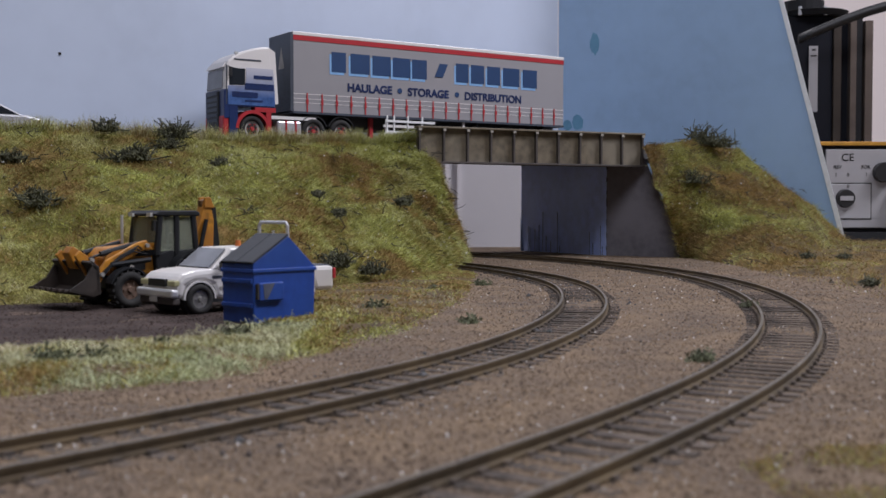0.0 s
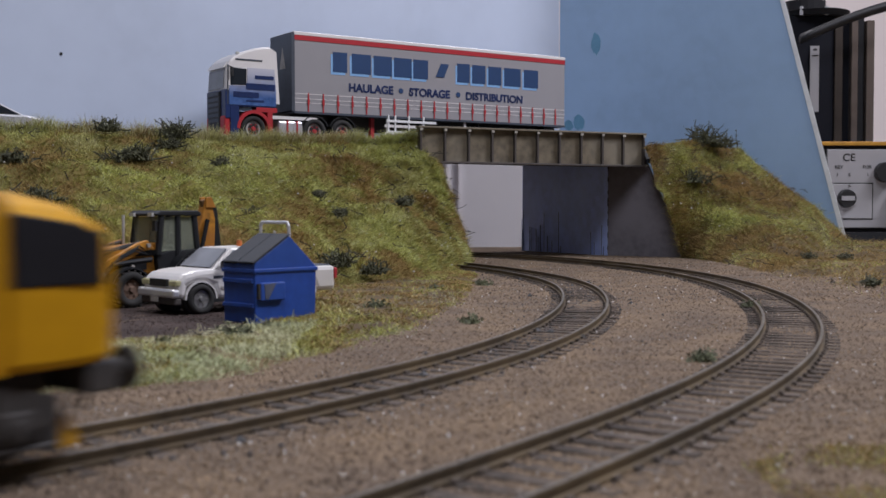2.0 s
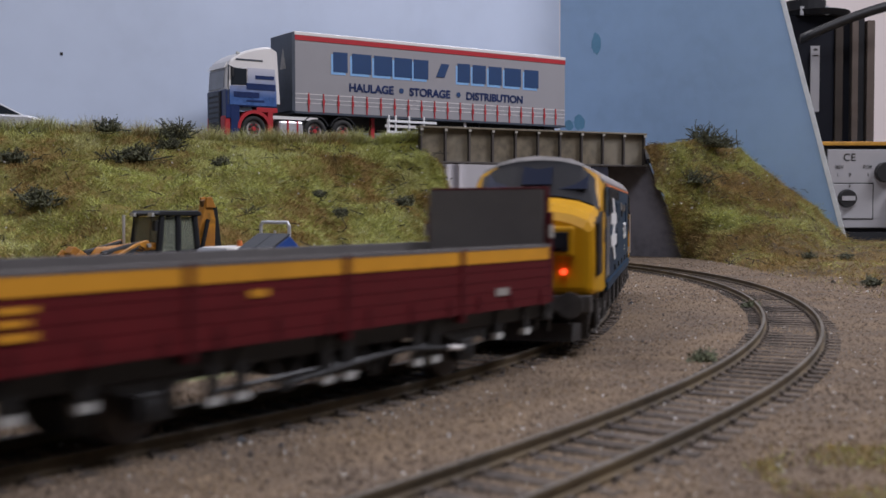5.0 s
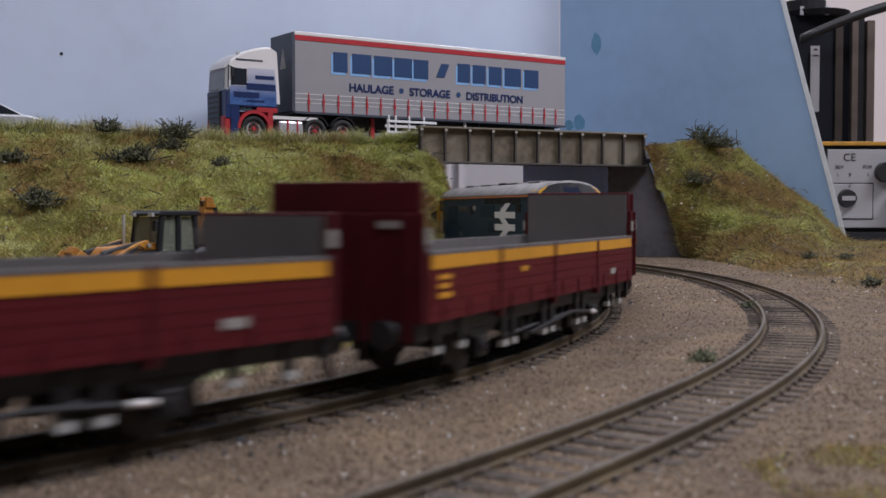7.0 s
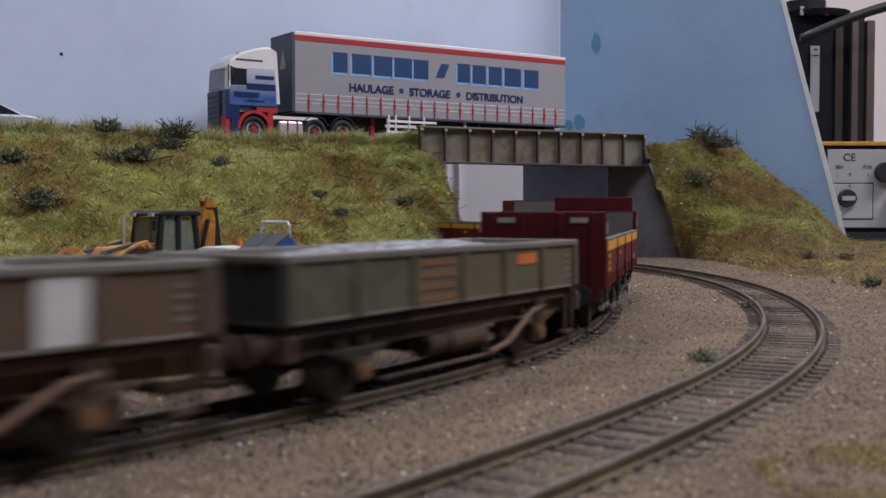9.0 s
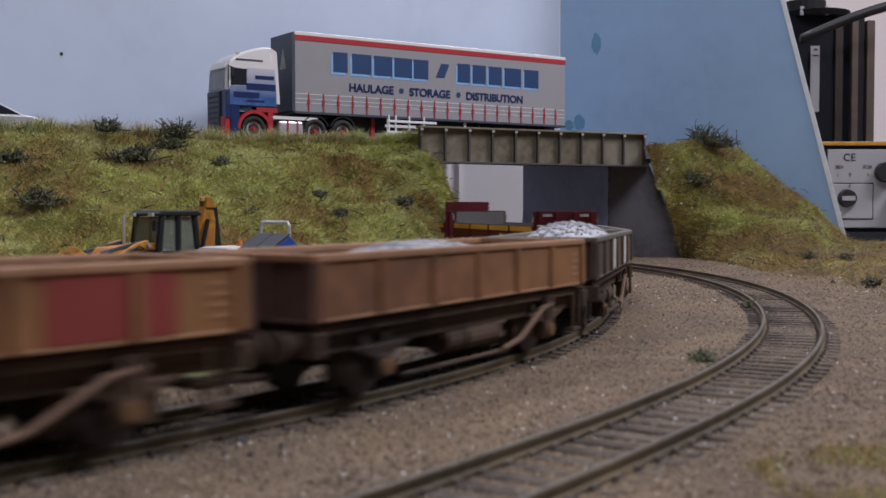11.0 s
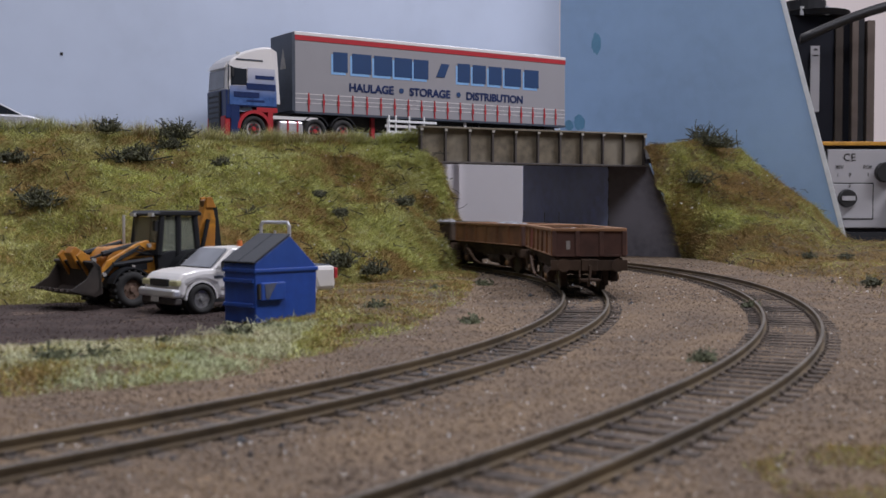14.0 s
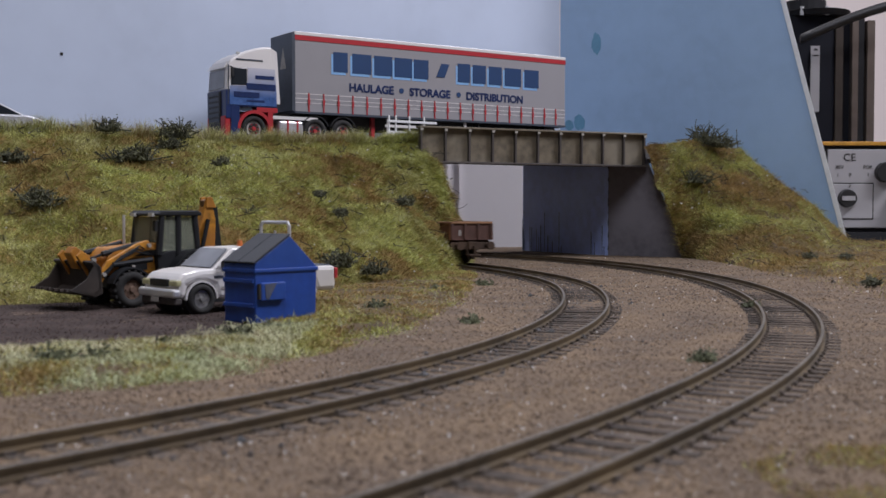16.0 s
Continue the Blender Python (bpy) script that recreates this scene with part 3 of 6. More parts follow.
            part("tail_lamp", Shape().cyl((e * 117.8, sd * 9.2, 19.5), (e, 0, 0), 0.8, 1.4, 14), RED_GLOW if e < 0 else LENS, nose, "lit red tail lamp" if e < 0 else "")
            part("emblem", Shape().box(*sorted((e * 85.5, e * 89)), min(y, y + sd * 0.25), max(y, y + sd * 0.25), 26, 30), FRAME_BLACK, cb)
            part("door_line", Shape().box(*sorted((e * 80.2, e * (82.4 if e > 0 else 84.4))), min(y, y + sd * 0.2), max(y, y + sd * 0.2), 14.4, 42), PANEL_BLUE, cb, "narrow dark cab door")
            part("handrail", Shape().tube([(e * 83.6, sd * 18.3, 17), (e * 83.6, sd * 18.3, 33)], 0.25), CHROME, cb)
            part("grab_rail", Shape().tube([(e * 117.4, sd * 4.4, 17), (e * 118.3, sd * 4.4, 17.4), (e * 118.3, sd * 4.4, 21)], 0.22), CHROME, nose)
        part("nose_door_seam", Shape().box(*sorted((e * 117.2, e * 117.9)), -4.4, 4.4, 16, 32.6), LOCO_YELLOW, nose, bevel=0.2)
        beam = part("buffer_beam", Shape().box(*sorted((e * 112, e * 117.6)), -16, 16, 9.2, 13.6), FRAME_BLACK, lo, bevel=0.4)
        buffer_pair(beam, e * 117.4, e, 11.6, FRAME_BLACK)
        part("coupling_hook", Shape().box(*sorted((e * 117, e * 121)), -0.8, 0.8, 10, 12.2), FRAME_BLACK, beam)
        for q in (-6, -3, 5):
            part("brake_hose", Shape().tube([(e * 118, q, 10.5), (e * 119.4, q, 8), (e * 118.8, q + 0.5, 5)], 0.45), FRAME_BLACK, beam)
        part("snow_plough", Shape().loft([[(e * 110, -13, 1.6), (e * 110, 13, 1.6), (e * 110, 13, 6), (e * 110, -13, 6)], [(e * 114, -11, 1.6), (e * 114, 11, 1.6), (e * 112.5, 11, 6), (e * 112.5, -11, 6)]]), LOCO_YELLOW if e > 0 else FRAME_BLACK, lo)
        build_bogie(lo, e * 74, (-27, 0, 27), 7.2, 66, FRAME_BLACK)
    for x0, x1, z0 in ((-37, -12, 3.4), (-10, 14, 3.8), (16, 36, 3.4)):
        for sd in (-1, 1):
            tk = part("tank", Shape().box(x0, x1, min(sd * 4, sd * 16.6), max(sd * 4, sd * 16.6), z0, 12.6), FRAME_BLACK, lo, bevel=0.8)
            if x0 < 10:
                part("tank_notice", Shape().box((x0 + x1) / 2 - 1.6, (x0 + x1) / 2 + 1.2, min(sd * 16.6, sd * 16.8), max(sd * 16.6, sd * 16.8), 7, 9.6), STICKER, tk)
            part("filler_pipe", Shape().tube([(x0 + 3, sd * 17, 5), (x0 + 3, sd * 17, 12)], 0.5), FRAME_BLACK, tk)
    part("underframe", Shape().box(-110, 110, -9, 9, 9.5, 13.3), FRAME_BLACK, lo)
    return lo


# ---- wagons ----
CAB_WHITE = mat("white_cab_paint", (0.7, 0.67, 0.65), 0.3, scale=60, vary=0.05, bump=0)
MAROON = mat("maroon_planks", (0.115, 0.008, 0.011), 0.6, spec=0.2, scale=180, vary=0.25, tint=(0.09, 0.007, 0.01), bump=0.1)
MAROON_DARK = mat("maroon_end", (0.07, 0.006, 0.009), 0.6, spec=0.2, scale=180, vary=0.25, bump=0.1)
STRIPE = mat("wagon_yellow_stripe", (0.62, 0.28, 0.015), 0.5, scale=200, vary=0.15)
INNER_GREY = mat("grey_inner_planks", (0.11, 0.1, 0.098), 0.8, scale=200, vary=0.2, tint=(0.13, 0.12, 0.115))


def four_wheel_gear(w, base, half, black, brake, deep=False):
    """Springs, axle guards, wheelsets, brake lever and bufferbeams below a wagon."""
    part("underframe", Shape().box(-half + 2, half - 2, -12, 12, 9.5, 13), black, w)
    for sd in (-1, 1):
        if not deep:
            part("solebar", Shape().box(-half + 1, half - 1, min(sd * 13.4, sd * 15.2), max(sd * 13.4, sd * 15.2), 10.2, 13.4), black, w, bevel=0.25)
        else:
            part("solebar", Shape().box(-half + 1, half - 1, min(sd * 11.0, sd * 12.6), max(sd * 11.0, sd * 12.6), 11.4, 14.8), black, w, bevel=0.25)
    part("brake_rigging", Shape().box(-base * 0.3, base * 0.3, -1.5, 1.5, 6.5, 9.6).box(-4, -1, -9, 9, 5, 9.8).cyl((-8, 10.5, 7.2), (1, 0, 0), 2.6, 16, 14).cyl((8, -10.5, 7.2), (1, 0, 0), 2.6, 16, 14), black, w)
    for e in (-1, 1):
        ws = Shape()
        for sd in (-1, 1):
            ws.cyl((e * base / 2, sd * 8.7, 5.8), (0, 1, 0), 5.8, 2.2, 22).cyl((e * base / 2, sd * 7.3, 5.8), (0, 1, 0), 6.3, 0.6, 22)
        ws.cyl((e * base / 2, 0, 5.8), (0, 1, 0), 0.9, 20, 8)
        part("wheelset", ws, WHEEL_STEEL, w)
        for sd in (-1, 1):
            x, y = e * base / 2, sd * 12.6
            ax = Shape().prism([(x - 5.5, 12.6), (x - 2.4, 4.2), (x + 2.4, 4.2), (x + 5.5, 12.6), (x + 3.2, 12.6), (x + 1.6, 7), (x - 1.6, 7), (x - 3.2, 12.6)], y - 0.5, y + 0.5)
            ag = part("axle_guard", ax, black, w)
            part("brake_shoe", Shape().box(x - 9.2, x - 6.4, sd * 9 - 1.2, sd * 9 + 1.2, 2.6, 9.5).box(x + 6.4, x + 9.2, sd * 9 - 1.2, sd * 9 + 1.2, 2.6, 9.5), black, ag)
            part("axle_box", Shape().box(x - 2.6, x + 2.6, min(sd * 12.8, sd * 15.4), max(sd * 12.8, sd * 15.4), 3.8, 8.2).cyl((x, sd * 15.6, 5.9), (0, 1, 0), 1.3, 0.8, 10), brake, ag, bevel=0.3)
            sp = Shape()
            for k in range(5):
                sp.box(x - 9 + k * 1.5, x + 9 - k * 1.5, sd * 14 - 0.9, sd * 14 + 0.9, 9.6 - k * 0.5, 10.0 - k * 0.5)
            part("leaf_spring", sp, black, ag)
        bb = part("buffer_beam", Shape().box(*sorted((e * (half - 2), e * half)), -16, 16, 9.6, 14), black, w, bevel=0.25)
        buffer_pair(bb, e * half, e, 12.0, black, r=2.7)
        part("coupling", Shape().box(*sorted((e * half, e * (half + 4.5))), -0.7, 0.7, 10.4, 11.8).tube([(e * (half + 4), 0, 11), (e * (half + 4.6), 0.6, 6), (e * (half + 3.8), 0.8, 3.5)], 0.6), black, bb)
        part("brake_hose", Shape().tube([(e * half, 4, 10), (e * (half + 2), 4.2, 7), (e * (half + 1.5), 4, 4.4)], 0.45), black, bb)


def build_red_wagon(tall, label):
    w = thing("open_wagon", label, "wagon", "maroon wagons of the train")
    half = 75.5
    part("floor", Shape().box(-half + 1, half - 1, -16.4, 16.4, 13.4, 15), INNER_GREY, w)
    for sd in (-1, 1):
        y0, y1 = sorted((sd * 16.2, sd * 17.4))
        side = part("side", Shape().box(-half + 2, half - 2, y0, y1, 13.6, 15.2), MAROON, w)
        for p in range(4):
            for k in range(5):
                x0 = -half + 2.2 + p * 36.9
                x1 = x0 + 36.1
                z = 15.3 + k * 2.22
                part("plank", Shape().box(x0, x1, y0 + 0.05 * (k % 2), y1 - 0.05 * ((k + p) % 2), z, z + 2.1), MAROON, side)
            ya = sd * 17.42
            part("stripe", Shape().box(x0 + 0.6, x1 - 0.6, min(ya, ya + sd * 0.12), max(ya, ya + sd * 0.12), 23.7, 26.4), STRIPE, side)
            part("top_rail", Shape().box(x0, x1, y0 - 0.2, y1 + 0.1, 26.4, 27.1), INNER_GREY, side)
            hg = Shape()
            for xx in (x0 + 6, x0 + 19, x0 + 32):
                hg.box(xx - 0.5, xx + 0.5, min(sd * 17.4, sd * 17.7), max(sd * 17.4, sd * 17.7), 13.4, 17)
            part("hinge", hg, MAROON_DARK, side)
        for p in range(3):
            x = -half + 2.0 + (p + 1) * 36.9
            part("stanchion", Shape().box(x - 0.6, x + 0.6, y0 - 0.3, y1 + 0.5, 12, 26.9), MAROON_DARK, w)
        inn = sd * 16.1
        part("inner_planking", Shape().box(-half + 3, half - 3, min(inn, inn - sd * 0.5), max(inn, inn - sd * 0.5), 15, 26.9), INNER_GREY, w)
        for x0, x1, z0, z1, mt in ((-69.5, -63.5, 21.6, 22.5, STRIPE), (-69.5, -64.5, 19.9, 20.8, STRIPE), (-69.5, -63.5, 18.0, 19.1, STRIPE), (-24, -20, 21.0, 22.2, STRIPE), (50, 55, 16.6, 18.2, STICKER)):
            part("lettering_bar", Shape().box(x0, x1, min(sd * 17.4, sd * 17.62), max(sd * 17.4, sd * 17.62), z0, z1), mt, w)
        for x in (-66, -54, -30, -24, -3, 3, 24, 30, 54, 66):
            low = 4.6 if abs(x) < 40 else 7.0
            hg = part("door_stop", Shape().prism([(x - 1.5, 13), (x + 1.5, 13), (x + 1.0, low + 1), (x + 1.0, low), (x - 1.0, low), (x - 1.0, low + 1)], min(sd * 14.6, sd * 15.8), max(sd * 14.6, sd * 15.8)), BLACK, w, bevel=0.2)
            part("white_tip", Shape().box(x - 1.15, x + 1.15, min(sd * 14.5, sd * 16.0), max(sd * 14.5, sd * 16.0), low, low + 1.4), LENS, hg, "white painted tip")
        for x in (-12, 12):
            part("vee_hanger", Shape().prism([(x - 6, 12.6), (x - 5, 12.6), (x, 5.4), (x + 5, 12.6), (x + 6, 12.6), (x + 0.8, 4.2), (x - 0.8, 4.2)], min(sd * 13.6, sd * 14.4), max(sd * 13.6, sd * 14.4)), BLACK, w)
        part("brake_lever", Shape().tube([(-14, sd * 16, 6.0), (18, sd * 16, 8.4), (34, sd * 16.2, 7.2)], 0.5, 8), BLACK, w)
        part("lever_tip", Shape().tube([(34, sd * 16.2, 7.2), (38, sd * 16.3, 6.8)], 0.6, 8), CAB_WHITE, w, "white lever end")
    for e in (-1, 1):
        en = part("end", Shape().box(*sorted((e * (half - 1.6), e * half)), -17.2, 17.2, 13.6, 34.4), MAROON_DARK, w, bevel=0.25)
        if tall:
            part("upper_end", Shape().box(*sorted((e * (half - 1.8), e * (half - 0.3))), -16.4, 16.4, 34.4, 40.2), MAROON_DARK, en, bevel=0.25)
        part("grey_bulkhead", Shape().box(*sorted((e * (half - 2.6), e * (half - 1.85))), -15.8, 15.8, 15, 39.6 if tall else 33.8), INNER_GREY, en, "grey inner face")
        for y in (-14, -5, 5, 14):
            part("end_post", Shape().box(*sorted((e * (half - 0.3), e * (half + 1.1))), y - 1, y + 1, 10, 34), MAROON_DARK, en, bevel=0.2)
        for y in (-10, 10):
            part("white_plate", Shape().box(*sorted((e * half, e * (half + 0.3))), y - 2.4, y + 2.4, 31.4, 32.8), STICKER, en)
        for sd in (-1, 1):
            part("corner_plate", Shape().box(*sorted((e * (half - 2.2), e * (half - 0.4))), min(sd * 17.2, sd * 17.6), max(sd * 17.2, sd * 17.6), 28.5, 31.5), STICKER, en, "pale corner plate")
    four_wheel_gear(w, 84, half, BLACK, BLACK)
    part("brake_rod", Shape().tube([(-30, -14.6, 6.5), (30, -14.6, 8.2)], 0.5).tube([(-30, 14.6, 6.5), (30, 14.6, 8.2)], 0.5), BLACK, w)
    return w


LOAD = mat("grey_stone_load", (0.36, 0.36, 0.38), 0.9, scale=700, vary=0.4, bump=0.8, island=0.35)


def build_box_wagon(name, label, paint, top, patches, load, gear, end_paint=None, group="spoil wagons of the train"):
    w = thing(name, label, "wagon", group)
    half = 59.5
    end_paint = end_paint or paint
    part("floor", Shape().box(-half + 1, half - 1, -14.0, 14.0, 13.2, 14.8), gear, w)
    for sd in (-1, 1):
        y0, y1 = sorted((sd * 14.2, sd * 15.2))
        sd_ob = part("side", Shape().box(-half, half, y0, y1, 16.0, 26.2), paint, w)
        rim = Shape().prism([(-half - 0.4, 25.9), (half + 0.4, 25.9), (half + 0.4, 27.4), (-half - 0.4, 27.4)], y0 - 0.5, y1 + 0.7)
        part("top_rim", rim, top, sd_ob, bevel=0.35)
        part("lower_lip", Shape().box(-half, half, y0 - 0.1, y1 + 0.55, 15.6, 16.3), top, sd_ob, bevel=0.15)
        part("lower_rim", Shape().box(-half + 1.5, half - 1.5, min(sd * 12.0, sd * 13.2), max(sd * 12.0, sd * 13.2), 13.0, 15.7), gear, sd_ob)
        for k in range(7):
            x = -half + 1.2 + k * (2 * half - 2.4) / 6
            part("rib", Shape().loft([[(x - 1.3, sd * 15.15, z), (x - 0.8, sd * (15.15 + d), z), (x + 0.8, sd * (15.15 + d), z), (x + 1.3, sd * 15.15, z)] for z, d in ((16.2, 0.9), (26.0, 0.7))]), paint, sd_ob)
        for x0, x1, z0, z1, mt, lb in patches:
            part("side_panel", Shape().box(x0, x1, min(sd * 15.2, sd * 15.36), max(sd * 15.2, sd * 15.36), z0, z1), mt, sd_ob, lb)
        for k in range(4):
            part("lettering_bar", Shape().box(half - 7.6, half - 3.2 - (k % 2), min(sd * 15.2, sd * 15.3), max(sd * 15.2, sd * 15.3), 18.2 + k * 1.7, 18.8 + k * 1.7), top, sd_ob)
        lever = Shape().tube([(40, sd * 14.9, 12.0), (34, sd * 15.2, 11.2), (21, sd * 15.3, 5.2), (12, sd * 15.3, 3.8)], 0.7, 8)
        part("brake_lever", lever, RUST_LEVER, w, "rusty sloping brake lever")
        part("pull_rod", Shape().tube([(-30, sd * 14.4, 3.4), (14, sd * 14.8, 3.4)], 0.5, 8), gear, w)
        part("brake_cylinder", Shape().cyl((-2, sd * 9.5, 7.4), (1, 0, 0), 3.0, 12, 16).box(-9, -6, sd * 9.5 - 2, sd * 9.5 + 2, 8, 13), gear, w)
        part("lever_guide", Shape().box(38.4, 39.6, min(sd * 14.6, sd * 15.6), max(sd * 14.6, sd * 15.6), 5.0, 14).box(35.8, 37.0, min(sd * 14.6, sd * 15.6), max(sd * 14.6, sd * 15.6), 5.0, 14), gear, w)
        part("step", Shape().box(half - 8, half - 3, min(sd * 14, sd * 16), max(sd * 14, sd * 16), 4.2, 5.0).tube([(half - 7.5, sd * 15.5, 4.6), (half - 7.5, sd * 15.5, 13.4)], 0.4).tube([(half - 3.5, sd * 15.5, 4.6), (half - 3.5, sd * 15.5, 13.4)], 0.4), gear, w)
        for e in (-1, 1):
            part("roller_cap", Shape().cyl((e * 37.5, sd * 15.7, 6.0), (0, 1, 0), 1.5, 1.0, 14), ORANGE_PANEL, w, "dull orange bearing cap")
    for e in (-1, 1):
        en = part("end", Shape().box(*sorted((e * (half - 1.2), e * half)), -14.4, 14.4, 15.6, 26.2), end_paint, w)
        part("end_rim", Shape().box(*sorted((e * (half - 1.5), e * (half + 0.7))), -15.6, 15.6, 25.9, 27.4), top, en, bevel=0.35)
        part("end_sill", Shape().box(*sorted((e * (half - 0.5), e * (half + 0.6))), -15.4, 15.4, 15.4, 16.2), end_paint, en, bevel=0.15)
        for y in (-14.6, -5.0, 5.0, 14.6):
            part("end_post", Shape().prism([(e * (half - 0.1), 15.8), (e * (half + 1.2), 15.8), (e * (half + 0.9), 26.0), (e * (half - 0.1), 26.0)], y - 0.9, y + 0.9), end_paint, en, bevel=0.15)
        part("end_mark", Shape().box(*sorted((e * half, e * (half + 0.2))), 8.0, 9.6, 18.4, 22), STICKER, en)
        part("draw_gear", Shape().box(*sorted((e * (half + 0.2), e * (half + 2.4))), -3.4, 3.4, 9.4, 14.4).box(*sorted((e * (half - 2), e * (half + 5))), -4.2, 4.2, 5.2, 6.4), gear, en, bevel=0.4)
    # heaped load
    ld = Shape()
    nx, ny = 46, 14
    for j in range(ny + 1):
        for i in range(nx + 1):
            x, y = (i / nx - 0.5) * (2 * half - 4), (j / ny - 0.5) * 28.0
            hump = max(0.0, 1 - (abs(x) / (half * load[1])) ** 2.4) * max(0.0, 1 - (abs(y) / 16) ** 2)
            ld.v.append((x, y, load[0] + load[2] * hump + 0.8 * noise.noise(Vector((x * 0.5, y * 0.5, 2.0)))))
    ld.f = [(j * (nx + 1) + i, j * (nx + 1) + i + 1, (j + 1) * (nx + 1) + i + 1, (j + 1) * (nx + 1) + i) for j in range(ny) for i in range(nx)]
    heap = part("stone_load", ld, LOAD, w, "heaped pale grey crushed stone")
    st = Shape()
    rnd = random.Random(3)
    for _ in range(420):
        x, y = rnd.uniform(-half * 0.86, half * 0.86), rnd.gauss(0, 6)
        if abs(y) > 13:
            continue
        hump = max(0.0, 1 - (abs(x) / (half * load[1])) ** 2.4) * max(0.0, 1 - (abs(y) / 16) ** 2)
        pebble(st, rnd, x, y, load[0] + load[2] * hump + 0.3, rnd.uniform(0.5, 1.1))
    tagged(part("loose_stone", st, LOAD, heap), kind="stuff")
    four_wheel_gear(w, 75, half + 0.5, gear, gear, True)
    return w


def pebble(s, rnd, x, y, z, r):
    """One angular stone of eight faces."""
    q = [(rnd.uniform(0.6, 1.2) * r) for _ in range(6)]
    a = rnd.uniform(0, math.tau)
    ca, sa = math.cos(a), math.sin(a)
    s.add([(x + ca * q[0], y + sa * q[0], z), (x - sa * q[1], y + ca * q[1], z), (x - ca * q[2], y - sa * q[2], z), (x + sa * q[3], y - ca * q[3], z), (x, y, z + q[4] * 0.8), (x, y, z - q[5] * 0.8)],
          [(0, 1, 4), (1, 2, 4), (2, 3, 4), (3, 0, 4), (1, 0, 5), (2, 1, 5), (3, 2, 5), (0, 3, 5)])


RUST = mat("rusty_brown_paint", (0.18, 0.072, 0.028), 0.75, scale=160, vary=0.45, tint=(0.255, 0.115, 0.036), bump=0.2)
RUST_DARK = mat("dark_rust_end", (0.085, 0.038, 0.027), 0.8, scale=160, vary=0.35, bump=0.2)
# Lighter than the sides: light along the rims is put into this colour.
RUST_RIM = mat("lightened_rust", (0.27, 0.14, 0.07), 0.75, scale=200, vary=0.3)
RUST_GEAR = mat("rusty_underframe", (0.045, 0.031, 0.024), 0.85, spec=0.25, scale=250, vary=0.5, tint=(0.09, 0.056, 0.036), bump=0.3)
OLIVE = mat("faded_olive_grey", (0.085, 0.074, 0.041), 0.7, scale=160, vary=0.4, tint=(0.105, 0.078, 0.038), bump=0.15)
OLIVE_DARK = mat("dark_olive_end", (0.02, 0.021, 0.018), 0.75, scale=160, vary=0.3)
OLIVE_RIM = mat("grey_wagon_rim", (0.12, 0.108, 0.09), 0.7, scale=200, vary=0.25)
BROWNGREY = mat("brown_grey_weathered", (0.07, 0.046, 0.03), 0.75, scale=160, vary=0.4, tint=(0.1, 0.056, 0.028), bump=0.2)
RUST_LEVER = mat("worn_rusty_lever", (0.1, 0.055, 0.032), 0.8, scale=250, vary=0.4, bump=0.2)
ORANGE_PANEL = mat("orange_lettered_panel", (0.15, 0.075, 0.025), 0.65, scale=200, vary=0.2)
ORANGE = mat("bright_orange_patch", (0.5, 0.13, 0.025), 0.6, vary=0.2)
RED_PANEL = mat("dull_red_panel", (0.2, 0.028, 0.022), 0.6, scale=200, vary=0.2)
WHITE_PANEL = mat("white_panel", (0.5, 0.49, 0.475), 0.6, scale=150, vary=0.25)

# ---- articulated lorry, on the road ----
CURTAIN = mat("pale_grey_curtain", (0.28, 0.27, 0.28), 0.5, scale=60, vary=0.06, bump=0.03)
RED = mat("red_trim", (0.4, 0.022, 0.03), 0.45, vary=0.1)
NAVY = mat("navy_lettering", (0.012, 0.045, 0.13), 0.5, vary=0.1, bump=0)
PALE_BLUE = mat("pale_blue_lettering_shadow", (0.22, 0.42, 0.7), 0.5, vary=0.1, bump=0)
HEADBOARD = mat("dark_slate", (0.05, 0.06, 0.08), 0.5)
CAB_BLUE = mat("printed_blue_cab_livery", (0.045, 0.11, 0.3), 0.35, scale=260, vary=0.35, tint=(0.07, 0.14, 0.34), coarse=0.5, bump=0)


def fade_upward(m, low, high, pale):
    """A printed fade from the paint's own colour to a pale one between two heights, in millimetres."""
    n, l = m.node_tree.nodes, m.node_tree.links
    b = n["Principled BSDF"]
    src = b.inputs["Base Color"].links[0].from_socket
    co, sp, mr, mx = n.new("ShaderNodeTexCoord"), n.new("ShaderNodeSeparateXYZ"), n.new("ShaderNodeMapRange"), n.new("ShaderNodeMix")
    mx.data_type = "RGBA"
    l.new(co.outputs["Object"], sp.inputs[0])
    mr.inputs[1].default_value, mr.inputs[2].default_value = low * MM, high * MM
    l.new(sp.outputs[2], mr.inputs[0])
    l.new(mr.outputs[0], mx.inputs[0])
    l.new(src, mx.inputs[6])
    mx.inputs[7].default_value = (*pale, 1)
    l.new(mx.outputs[2], b.inputs["Base Color"])


fade_upward(CAB_BLUE, 26, 47, (0.5, 0.5, 0.56))
WHEEL_RIM = mat("pale_wheel_rim", (0.5, 0.48, 0.46), 0.4, vary=0.2)
CAB_NAVY = mat("navy_cab_paint", (0.015, 0.03, 0.1), 0.3, bump=0)


